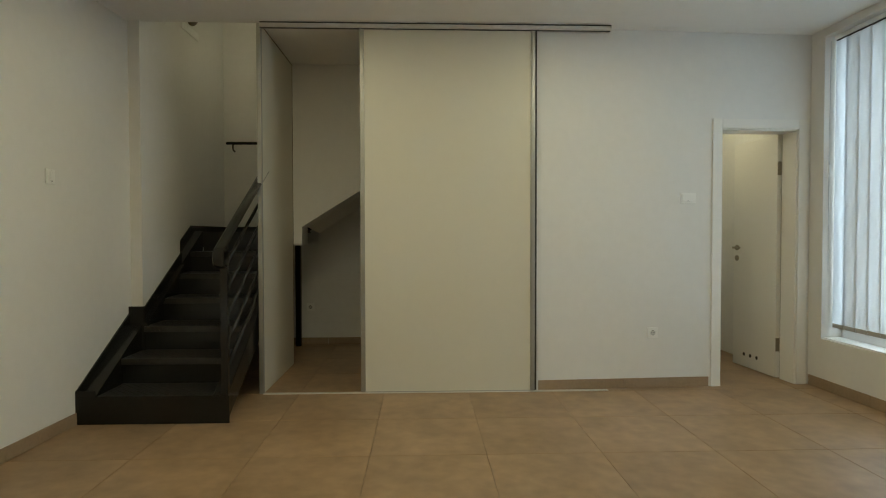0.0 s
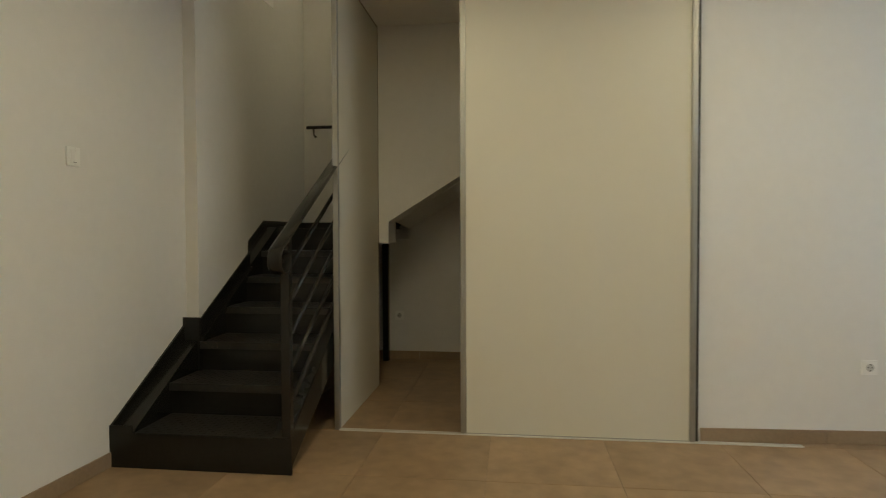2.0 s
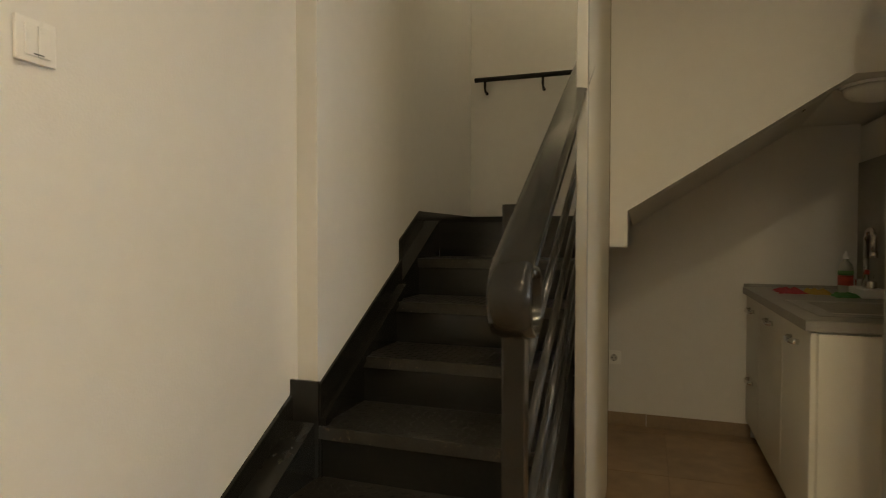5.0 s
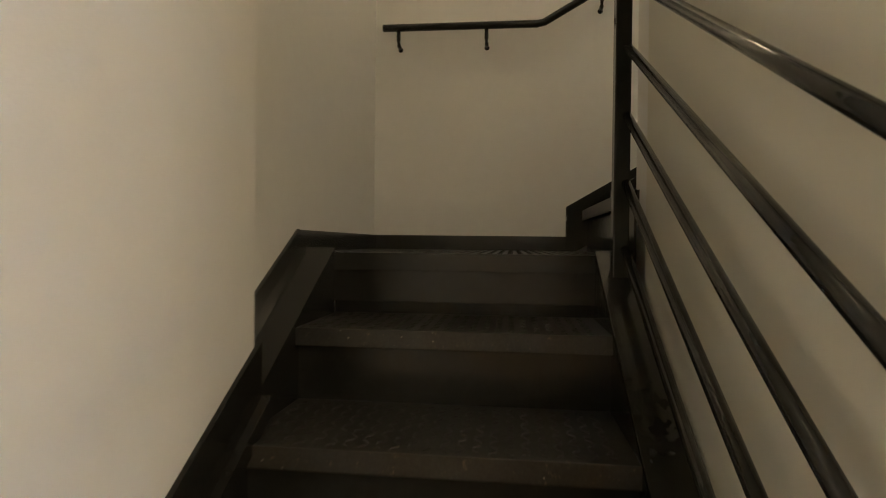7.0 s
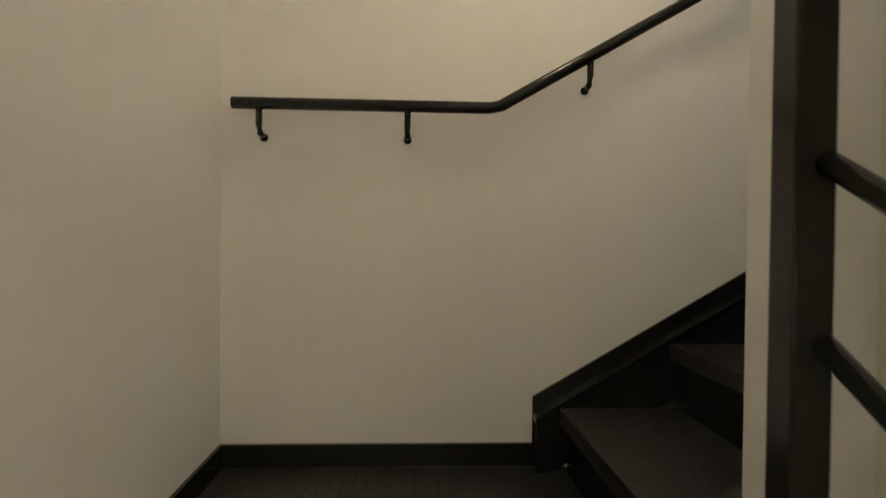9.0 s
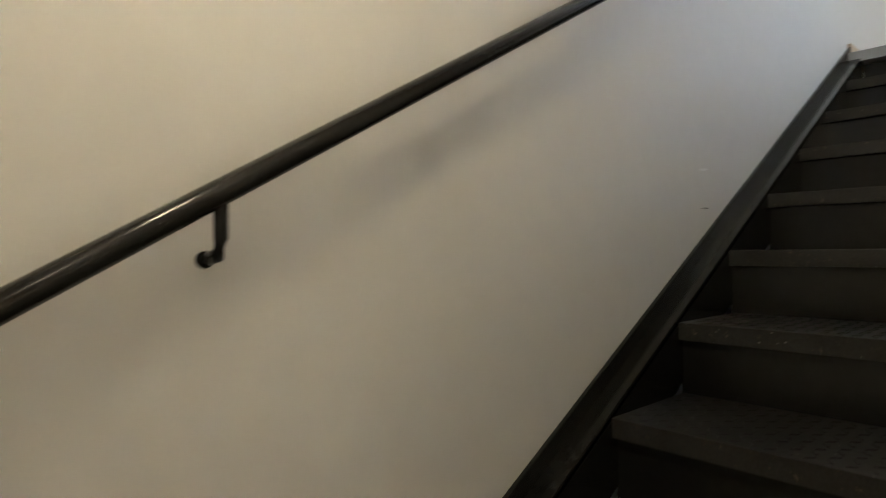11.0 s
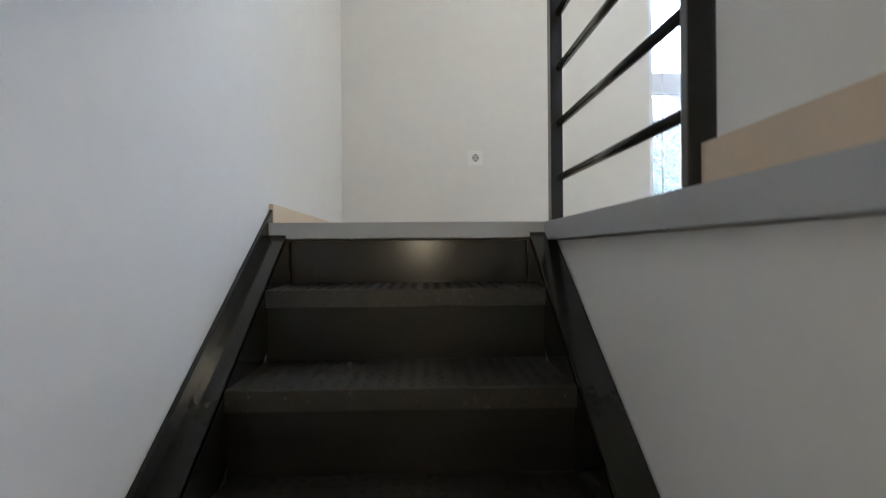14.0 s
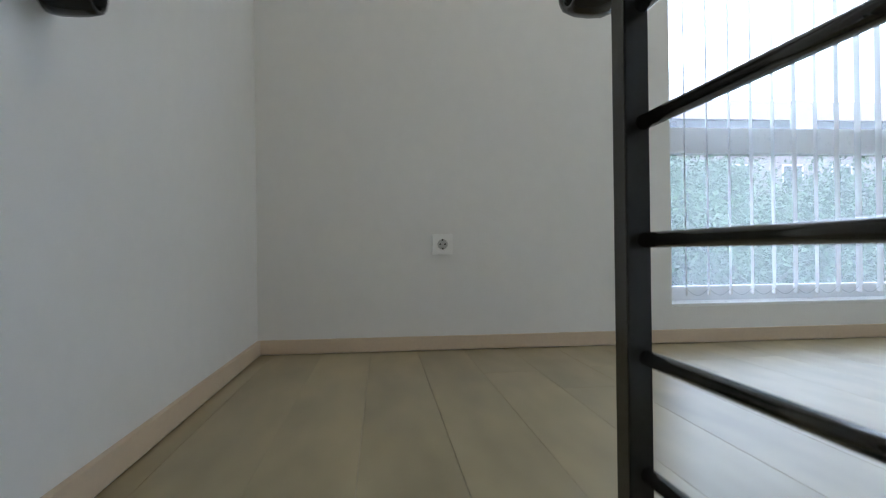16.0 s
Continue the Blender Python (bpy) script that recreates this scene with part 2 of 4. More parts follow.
rows_ = [[soffit.verts.new((x, y, z - drop + up)) for x, z in edge] for y, drop in ((1.3525, 0.0), (FAR, 0.065)) for up in (0.0, 0.005)]
for k in range(2):
    soffit.faces.new((rows_[0][k], rows_[0][k + 1], rows_[2][k + 1], rows_[2][k]))
    soffit.faces.new((rows_[1][k], rows_[1][k + 1], rows_[3][k + 1], rows_[3][k]))
    soffit.faces.new((rows_[0][k], rows_[0][k + 1], rows_[1][k + 1], rows_[1][k]))
structure("ceiling_soffit", soffit, PAINT, "white sloping underside of the stairs")

# ---- upper storey ----
structure("floor_upper", plan([(2.93, FAR), (2.93, 1.3315), (0.0, 1.3315), (0.0, 0.0), (-1.2, 0.0), (-1.2, -3.2), (4.75, -3.2), (4.75, FAR)], CEIL + 0.302, UP - 0.012), GROUT, "light oak laminate floor of the upper room")
structure("wall_well_front", box(-0.83, -0.16, CEIL + 0.3, 0.0, 0.0, TOP), PAINT, "white plastered wall above the lower flight")
structure("wall_upper_partition", box(0.0, 1.16, UP, 1.93, 1.325, TOP), PAINT, "white plastered partition beside the stairwell")
structure("wall_well_return", box(0.0, 0.0, CEIL + 0.3, 0.12, 1.16, TOP), PAINT, "white plastered wall of the stairwell")
structure("wall_upper_side", box(1.77, -3.2, UP, 1.93, 1.16, TOP), PAINT, "white plastered inner wall of the upper room")
structure("wall_upper_back", box(1.77, -3.4, UP, 4.75, -3.2, TOP), PAINT, "white plastered end wall of the upper room")
structure("ceiling_upper", box(-1.2, -3.4, TOP, 4.75, FAR + 0.2, TOP + 0.2), CEILPAINT, "white plastered ceiling of the upper storey")
UW_Y0, UW_Y1, UW_Z0, UW_Z1 = 0.452, -2.6, 3.276, 5.35
wall_with_hole((4.42, -3.2), (4.42, FAR), -0.33, UP, TOP, [(UW_Y1 + 3.2, UW_Y0 + 3.2, UW_Z0, UW_Z1)], "wall_facade", "white painted outer wall with a low wide window")

# edge trims and skirting of the upper storey
structure("trim_well_edge", box(-0.0, 1.334, UP - 0.052, 2.843, 1.362, UP, 0.002), TRIMGREY, "grey metal trim along the stairwell edge")
head = box(2.8662, 1.412, UP - 0.044, 2.962, 2.133, UP - 0.0115, 0.002)
box(2.845, 1.334, UP - 0.045, 2.866, 2.137, UP + 0.001, 0.003, head)
structure("trim_stair_head", head, TRIMGREY, "grey metal nosing at the head of the stairs")
structure("baseboard_far_upper", box(2.90, FAR - 0.014, UP + 0.004, 4.42, FAR, UP + 0.058, 0.003), SKIRTOAK, "beige wood skirting board")
structure("baseboard_facade_upper", box(4.406, -3.2, UP + 0.003, 4.42, FAR - 0.014, UP + 0.058, 0.003), SKIRTOAK, "beige wood skirting board")
structure("baseboard_partition_upper", box(0.12, 1.325, UP, 1.93, 1.340, UP + 0.058, 0.003), SKIRTOAK, "beige wood skirting board")
structure("baseboard_partition_end", box(1.93, 1.16, UP, 1.944, 1.340, UP + 0.058, 0.003), SKIRTOAK, "beige wood skirting board")


# ---- lower skirting, in lengths of tile ----
def skirt(name, p0, p1, nrm, h=0.075, gap=1.2):
    p0, p1, nrm = Vector((*p0, 0)), Vector((*p1, 0)), Vector((*nrm, 0)) * 0.009
    bm = bmesh.new()
    n = max(1, round((p1 - p0).length / 0.632))
    for i in range(n):
        a, b = p0.lerp(p1, i / n), p0.lerp(p1, (i + 1) / n)
        s = (b - a).normalized() * 0.0012
        q = [a + s, b - s, b - s + nrm, a + s + nrm]
        prism([(v.x, v.y, 0.001) for v in q], (0, 0, h), bm, 0.0015)
    return structure(name, bm, BASETILE, "beige tile skirting")


skirt("baseboard_left", (left_x(-0.66), -0.66), (left_x(BACK), BACK), (1, 0))
skirt("baseboard_door_wall", (2.10, w_y(2.10)), (3.455, w_y(3.455)), (0, -1))
skirt("baseboard_window_wall", (right_x(0.12), 0.12), (right_x(BACK), BACK), (-1, 0), 0.08)
skirt("baseboard_niche", (-0.93, NICHE), (0.76, NICHE), (0, -1))
skirt("baseboard_back", (-1.2, BACK), (4.4, BACK), (0, 1))


# ---- steel stairs ----
def arc(center, u, w, radius, a0, a1, n):
    c, u, w = Vector(center), Vector(u), Vector(w)
    return [c + (u * math.cos(radians(a0 + (a1 - a0) * k / n)) + w * math.sin(radians(a0 + (a1 - a0) * k / n))) * radius for k in range(n + 1)]


TREADMAT = mat("checker_plate", (0.021, 0.0202, 0.0184), 0.36, vary=0.5, scale=14, fine=160, bump=0.35, bscale=70, rvar=0.04)


def rusty(m, rust, amount):
    """Rust-brown and bare specks worn into the paint of m."""
    n, l = m.node_tree.nodes, m.node_tree.links
    b = n["Principled BSDF"]
    geo, tex = n.new("ShaderNodeNewGeometry"), n.new("ShaderNodeTexNoise")
    tex.inputs["Scale"].default_value, tex.inputs["Detail"].default_value, tex.inputs["Roughness"].default_value = 55, 8, 0.75
    l.new(geo.outputs["Position"], tex.inputs["Vector"])
    rng = n.new("ShaderNodeMapRange")
    rng.inputs["From Min"].default_value, rng.inputs["From Max"].default_value = amount, amount + 0.10
    l.new(tex.outputs["Fac"], rng.inputs["Value"])
    mx = n.new("ShaderNodeMix"); mx.data_type = "RGBA"
    l.new(rng.outputs[0], mx.inputs["Factor"])
    l.new(b.inputs["Base Color"].links[0].from_socket, mx.inputs["A"])
    mx.inputs["B"].default_value = (*rust, 1)
    l.new(mx.outputs["Result"], b.inputs["Base Color"])
    return m


TREADMAT.node_tree.nodes["Principled BSDF"].inputs["Specular IOR Level"].default_value = 0.4
rusty(TREADMAT, (0.13, 0.088, 0.062), 0.59)


def specked(m, color, scale, size, share):
    """Sparse small pale specks on m."""
    n, l = m.node_tree.nodes, m.node_tree.links
    b = n["Principled BSDF"]
    geo, cells, split = n.new("ShaderNodeNewGeometry"), n.new("ShaderNodeTexVoronoi"), n.new("ShaderNodeSeparateColor")
    cells.inputs["Scale"].default_value = scale
    l.new(geo.outputs["Position"], cells.inputs["Vector"]); l.new(cells.outputs["Color"], split.inputs["Color"])
    near, chosen, both = n.new("ShaderNodeMath"), n.new("ShaderNodeMath"), n.new("ShaderNodeMath")
    near.operation, chosen.operation, both.operation = "LESS_THAN", "LESS_THAN", "MULTIPLY"
    near.inputs[1].default_value, chosen.inputs[1].default_value = size, share
    l.new(cells.outputs["Distance"], near.inputs[0]); l.new(split.outputs["Red"], chosen.inputs[0])
    l.new(near.outputs[0], both.inputs[0]); l.new(chosen.outputs[0], both.inputs[1])
    mx = n.new("ShaderNodeMix"); mx.data_type = "RGBA"
    l.new(both.outputs[0], mx.inputs["Factor"])
    l.new(b.inputs["Base Color"].links[0].from_socket, mx.inputs["A"])
    mx.inputs["B"].default_value = (*color, 1)
    l.new(mx.outputs["Result"], b.inputs["Base Color"])


specked(TREADMAT, (0.22, 0.20, 0.17), 55, 0.10, 0.16)


def lozenges(x0, x1, y0, y1, z, turn):
    """Raised bars of a checker plate, alternately turned, in one mesh."""
    bm = bmesh.new()
    pitch = 0.030
    for i in range(int((x1 - x0) / pitch)):
        for j in range(int((y1 - y0) / pitch)):
            cx, cy = x0 + (i + 0.5) * pitch, y0 + (j + 0.5) * pitch
            a = radians(45 if (i + j) % 2 else -45)
            u, w = Vector((math.cos(a), math.sin(a), 0)), Vector((-math.sin(a), math.cos(a), 0))
            ring = [bm.verts.new(Vector((cx, cy, z)) + u * (0.0125 * p) + w * (0.004 * q)) for p, q in ((-1, 0), (0, -1), (1, 0), (0, 1))]
            top = [bm.verts.new(Vector((cx, cy, z + 0.0016)) + u * (0.008 * p)) for p in (-1, 1)]
            bm.faces.new((ring[0], ring[1], top[1], top[0])); bm.faces.new((ring[1], ring[2], top[1]))
            bm.faces.new((ring[2], ring[3], top[0], top[1])); bm.faces.new((ring[3], ring[0], top[0]))
    return bm


stair = thing("steel_staircase", (-0.5, 0, 0), "black painted steel staircase with checker plate treads", "staircase")
stair_inv = pose(0.5, 0, 0)


def stair_part(name, bm, material=STEEL, label=""):
    bm.transform(stair_inv)
    return part(name, bm, material, stair, label)


# first flight: treads with folded nosings, risers
XL, XR = -0.835, -0.105
for i in range(1, 8):
    y, z = NOSE1 + (i - 1) * GO1, i * RISE
    stair_part("riser", box(XL - 0.004, y + 0.022, z - RISE - 0.004, XR + 0.004, y + 0.028, z - 0.02), STEEL)
    if i < 7:
        bm = box(XL, y, z - 0.006, XR, y + GO1 + 0.024, z, 0.0015)
        box(XL, y, z - 0.042, XR, y + 0.006, z - 0.003, 0.0015, bm)
        t = stair_part("tread", bm, TREADMAT)
        part("tread_pattern", lozenges(XL + 0.5 + 0.01, XR + 0.5 - 0.01, y + 0.01, y + GO1 + 0.018, z - 0.0002, 0), TREADMAT, t)


def rake1(y):
    return RISE + (y - NOSE1) / GO1 * RISE


SL0, SL1 = NOSE1 - 0.012, 1.18
# left string: upstand against the wall, sloping flange, inner web
def run_prism(x0, x1, over, under, y0=SL0, y1=SL1):
    return prism([(x0, y0, max(rake1(y0) + under, 0)), (x0, y0, rake1(y0) + over), (x0, y1, rake1(y1) + over), (x0, y1, rake1(y1) + under)], (x1 - x0, 0, 0), bevel=0.0015)


stair_part("wall_string", prism([(left_x(SL0) + 0.001, SL0, 0.0), (left_x(SL0) + 0.001, SL0, 0.213), (left_x(0) + 0.001, -0.001, 0.645), (left_x(0) + 0.001, -0.001, 0.30), (left_x(0) + 0.001, -0.2, 0.0)], (0.012, 0, 0)))
stair_part("wall_string", box(left_x(0) + 0.001, -0.048, 0.30, -0.822, -0.036, 0.668, 0.001))
stair_part("wall_string", run_prism(-0.829, -0.819, 0.13, -0.25, -0.036, 0.652))
stair_part("string_flange", run_prism(-0.8195, -0.800, 0.022, -0.020, -0.036, 0.652))
stair_part("wall_string", run_prism(-0.949, -0.939, 0.065, -0.25, 0.64, SL1))
stair_part("string_flange", run_prism(-0.955, XL, 0.012, -0.006))
stair_part("string_web", run_prism(XL - 0.006, XL, 0.006, -0.26))
stair_part("string_flange", run_prism(XR, -0.022, 0.012, -0.006))
stair_part("string_web", run_prism(XR, XR + 0.006, 0.006, -0.26))
stair_part("string_web", run_prism(-0.03, -0.022, 0.006, -0.26))
stair_part("kick_plate", box(-0.968, SL0 - 0.008, 0, -0.005, SL0, RISE + 0.0, 0.0015))
stair_part("kick_plate", box(-0.968, SL0 - 0.008, RISE, XL, SL0, 0.213, 0.0015))

# landing
stair_part("landing", box(-0.948, SL1 - 0.002, LAND - 0.006, NOSE2 + 0.03, FAR - 0.012, LAND, 0.0015), TREADMAT)
stair_part("landing_pattern", lozenges(-0.92, NOSE2 - 0.005, SL1 + 0.01, FAR - 0.03, LAND - 0.0002, 0), TREADMAT)
stair_part("landing_edge", box(-0.948, SL1 - 0.008, LAND - 0.05, NOSE2, SL1 - 0.002, LAND, 0.0015))
stair_part("landing_skirt", box(-0.949, SL1, LAND, -0.939, FAR - 0.002, LAND + 0.063, 0.001))
stair_part("landing_skirt", box(-0.939, FAR - 0.012, LAND, -0.100, FAR - 0.002, LAND + 0.063, 0.001))
stair_part("landing_beam", box(-0.948, 2.02, LAND - 0.14, NOSE2, 2.08, LAND - 0.006, 0.002))
stair_part("landing_beam", box(-0.948, SL1 + 0.01, LAND - 0.14, NOSE2, SL1 + 0.07, LAND - 0.006, 0.002))
stair_part("support_post", box(-0.13, 1.89, 0, -0.075, 1.945, LAND - 0.14, 0.003))

# second flight
YR, YL = 1.405, 2.088


def rake2(x):
    return LAND + RISE + (x - NOSE2) / GO2 * RISE


for i in range(1, 12):
    x, z = NOSE2 + (i - 1) * GO2, LAND + i * RISE
    off = 0.022 if i < 11 else -0.012
    stair_part("riser", box(x + off, YR - 0.004, z - RISE - 0.004, x + off + 0.006, YL + 0.004, z - 0.02 if i < 11 else z - 0.050), STEEL)
    if i < 11:
        bm = box(x, YR, z - 0.006, x + GO2 + 0.024, YL, z, 0.0015)
        box(x, YR, z - 0.042, x + 0.006, YL, z - 0.003, 0.0015, bm)
        t = stair_part("tread", bm, TREADMAT)
        part("tread_pattern", lozenges(x + 0.5 + 0.01, x + 0.5 + GO2 + 0.02, YR + 0.01, YL - 0.01, z - 0.0002, 0), TREADMAT, t)


def run2(y0, y1, over, under, x0, x1):
    return prism([(x0, y0, rake2(x0) + under), (x0, y0, rake2(x0) + over), (x1, y0, rake2(x1) + over), (x1, y0, rake2(x1) + under)], (0, y1 - y0, 0), bevel=0.0015)


SX0, SX1 = -0.10, 2.90
stair_part("wall_string", run2(FAR - 0.012, FAR - 0.002, 0.055, -0.16, SX0, SX1))
stair_part("string_flange", run2(YL, FAR - 0.004, 0.012, -0.006, SX0, SX1 - 0.02))
stair_part("string_web", run2(YL, YL + 0.006, 0.006, -0.16, SX0, SX1 - 0.02))
stair_part("string_flange", run2(1.3365, YR, 0.018, -0.006, -0.03, SX1 - 0.057))
stair_part("string_web", run2(YR - 0.006, YR, 0.006, -0.16, 0.0, SX1 - 0.02))

# the foot of the upper flight reaches to the newel post
stair_part("corner_plate", box(NOSE2 + 0.012, 1.112, LAND - 0.004, NOSE2 + 0.018, YR, LAND + RISE - 0.02))
stair_part("corner_tread", box(NOSE2, 1.112, LAND + RISE - 0.040, -0.004, YR, LAND + RISE, 0.001), TREADMAT)

stair_part("string_end", box(-0.0265, 1.060, LAND - 0.14, -0.0205, 1.1125, LAND + RISE - 0.004, 0.001))

# ---- railing of the lower flight ----
PITCH1 = RISE / GO1
NX0, NY0, NX1, NY1 = -0.038, -0.64, -0.052, 1.085
railing = thing("stair_railing", (NX0, NY0, 0.2), "black steel stair railing with five bars and a scrolled handrail end", "railing")
rail_inv = pose(-NX0, -NY0, -0.2)


def rail_part(name, bm, smooth=False, label=""):
    bm.transform(rail_inv)
    return part(name, bm, RAILSTEEL, railing, label, smooth)


def along(y, z):
    f = (y - NY0) / (NY1 - NY0)
    return (0.0005 - 0.0085 * f, y, z)


def bar_at(y, z):
    f = (y - NY0) / (NY1 - NY0)
    return (-0.042 - 0.005 * f, y, z)


rail_part("post", box(NX0 - 0.022, NY0 - 0.022, rake1(NY0) - 0.004, NX0 + 0.022, NY0 + 0.022, 1.208, 0.004))
rail_part("post", box(NX1 - 0.025, NY1 - 0.020, rake1(NY1) - 0.2, NX1 + 0.015, NY1 + 0.020, 2.110, 0.004))
for z in (1.922, 1.752, 1.580, 1.410, 1.243):
    rail_part("bar", tube([bar_at(NY0, z - (NY1 - NY0) * 0.548), bar_at(NY1 - 0.02, z - 0.02 * 0.548)], 0.0115), True)


def scroll(start, ahead, down, radius):
    """Points of a rail end that curls downwards and back under itself."""
    c = Vector(start) + Vector(down) * radius
    pts = []
    for k in range(0, 19):
        a = radians(k * 20)
        r = radius * (1 - 0.30 * k / 18)
        pts.append(c - Vector(down) * math.cos(a) * r + Vector(ahead) * math.sin(a) * r)
    return pts


HR0 = along(NY0 - 0.205, 1.105)
top_line = [along(NY1 + 0.03, 1.105 + (NY1 + 0.03 - NY0 + 0.205) * 0.544), HR0]
dirn = (Vector(HR0) - Vector(top_line[0])).normalized()
dn = Vector((1, 0, 0)).cross(dirn).normalized()
if dn.z > 0:
    dn = -dn


def strap(points, normals, half, thick):
    """A flat bar with a crowned back along points; its width lies along the given side axis."""
    side, pts = Vector(normals), [Vector(p) for p in points]
    bm = bmesh.new()
    prof = [(-1, 0.0), (-0.96, 0.55), (-0.6, 0.9), (0, 1.0), (0.6, 0.9), (0.96, 0.55), (1, 0.0), (0.9, -0.25), (-0.9, -0.25)]
    rings = []
    for i, p in enumerate(pts):
        d = (pts[min(i + 1, len(pts) - 1)] - pts[max(i - 1, 0)]).normalized()
        out = side.cross(d).normalized()
        if i == 0 and out.z < 0:
            side = -side
            out = -out
        rings.append([bm.verts.new(p + side * (half * u) + out * (thick * v)) for u, v in prof])
    n = len(prof)
    for a, b in zip(rings, rings[1:]):
        for k in range(n):
            bm.faces.new((a[k], a[(k + 1) % n], b[(k + 1) % n], b[k]))
    bm.faces.new(rings[0][::-1]); bm.faces.new(rings[-1])
    return bm


rail_part("handrail", strap([top_line[0], *scroll(HR0, dirn, dn, 0.062)], (1, 0, 0), 0.034, 0.010), True)
rail_part("scroll_pin", tube([(HR0[0] - 0.02, HR0[1] + 0.025, HR0[2] - 0.055), (HR0[0] + 0.02, HR0[1] + 0.025, HR0[2] - 0.055)], 0.012), True)

# ---- handrail on the wall of the upper flight ----
HZ, HY = 2.185, 2.094
SLOPE2 = 0.578
wallrail = thing("wall_handrail", (-0.9, FAR, 2.1), "black steel wall handrail on short brackets", "handrail")
wr_inv = pose(0.9, -FAR, -2.1)


def wr_part(name, bm, smooth=True):
    bm.transform(wr_inv)
    return part(name, bm, RAILSTEEL, wallrail, "", smooth)


wr_part("rail", tube([(-0.905, HY, HZ), (-0.235, HY, HZ), (-0.205, HY, HZ + 0.006), (2.70, HY, HZ + SLOPE2 * 2.916), (2.76, HY, 3.905), (2.80, HY, 3.925), (2.86, HY, 3.934), (2.92, HY, 3.935)], 0.0160, 16, side=(0, 1, 0)))
wr_part("rail_end", strap([(2.86, HY + 0.012, 3.942), *scroll((2.945, HY + 0.012, 3.944), Vector((1, 0, 0)), Vector((0, 0, -1)), 0.037)], (0, 1, 0), 0.036, 0.008))
for x in (-0.836, -0.451, 0.034, 1.487, 2.87):
    zr = HZ if x < -0.2 else HZ + SLOPE2 * (x + 0.216)
    wr_part("bracket", tube([(x, HY, zr - 0.012), (x, HY, zr - 0.055), (x, HY + 0.012, zr - 0.075), (x, FAR - 0.002, zr - 0.080)], 0.0085, 10))
    wr_part("bracket_plate", disc((x, FAR - 0.005, zr - 0.080), (0, 1, 0), 0.011, 0.004))

# ---- railing of the upper floor ----
PX0, PX1, PY = 2.783, 1.986, 1.325
guard = thing("landing_railing", (PX0, PY, UP), "black steel railing with horizontal bars at the stairwell edge", "railing")
g_inv = pose(-PX0, -PY, -UP)


def g_part(name, bm, smooth=False):
    bm.transform(g_inv)
    return part(name, bm, RAILSTEEL, guard, "", smooth)


for x in (PX0, PX1):
    if x == PX0:
        g_part("post", box(2.757, PY + 0.004, UP, 2.798, PY + 0.036, 4.0, 0.003))
    else:
        g_part("post", box(1.945, PY - 0.019, UP, 1.968, PY + 0.031, 4.0, 0.003))
for z in (3.239, 3.386, 3.534, 3.682, 3.830):
    g_part("bar", tube([(PX0 - 0.02, PY + 0.012, z - 0.002), (PX1 - 0.03, PY - 0.002, z - 0.002)], 0.0098), True)
g_part("handrail", strap([(PX1, PY + 0.03, 4.0), (PX0 - 0.02, PY + 0.03, 4.0), *scroll((PX0 + 0.095, PY + 0.03, 4.0), Vector((1, 0, 0)), Vector((0, 0, -1)), 0.066)], (0, 1, 0), 0.034, 0.014), True)

# scuffs left on the paint of the far wall
SCUFF = mat("scuff", (0.30, 0.29, 0.28), 0.7, vary=0.2, scale=40)
PATCH = mat("filler_patch", (0.95, 0.95, 0.94), 0.75, vary=0.03)
for cx, cz, ln, tilt, m_ in ((1.44, 2.376, 0.055, 0.05, SCUFF), (1.43, 2.485, 0.060, 0.12, PATCH), (1.36, 2.20, 0.10, 0.55, PATCH)):
    a, b = Vector((cx - ln / 2, FAR - 0.0012, cz - tilt * ln / 2)), Vector((cx + ln / 2, FAR - 0.0012, cz + tilt * ln / 2))
    t = 0.0022 if m_ is SCUFF else 0.004
    part("scuff_mark", prism([a, a.lerp(b, 0.4) + Vector((0, 0, t)), b, a.lerp(b, 0.6) - Vector((0, 0, t))], (0, 0.0014, 0)), m_, bpy.data.objects["wall_far"])

# ---- lamps that are seen or reflected, and unseen ones that are added ----
def downlight(x, y, z, watts, label):
    th = thing("ceiling_downlight", (x, y, z), label, "ceiling light", "ceiling downlights")
    bm = bmesh.new()
    disc((0, 0, -0.012), (0, 0, 1), 0.07, 0.012, 32, bm, 0.003)
    part("ring", bm, PLASTIC, th)
    part("lens", disc((0, 0, -0.0145), (0, 0, 1), 0.05, 0.002, 24), GLOW, th)
    lamp("downlight_lamp", "AREA", pose(x, y, z - 0.02), watts, WARM, 0.10)


GLOW = bpy.data.materials.new("lamp_glow")
GLOW.use_nodes = True
GLOW.node_tree.nodes["Principled BSDF"].inputs["Emission Color"].default_value = (1.0, 0.80, 0.52, 1)
GLOW.node_tree.nodes["Principled BSDF"].inputs["Emission Strength"].default_value = 12.0
for dx in (0.52, 2.3):
    for dy in (-1.15, -2.6, -4.1):
        downlight(dx, dy, CEIL, ROOM_W, "round white recessed ceiling light, lit")
pendant = thing("pendant_lamp", (-0.05, 1.72, 3.17), "small bare warm bulb on a white cord above the stairs, lit", "pendant lamp")
part("cord", tube([(0, 0, 0.10), (0, 0, TOP - 3.19)], 0.003, 8), PLASTIC, pendant, "", True)
part("ceiling_rose", disc((0, 0, TOP - 3.20), (0, 0, 1), 0.045, 0.03, 24, bevel=0.006), PLASTIC, pendant)
part("lamp_holder", disc((0, 0, 0.045), (0, 0, 1), 0.018, 0.055, 20, bevel=0.004), PLASTIC, pendant)
part("bulb", disc((0, 0, -0.035), (0, 0, 1), 0.030, 0.08, 24, bevel=0.018), GLOW, pendant, "glowing bulb")
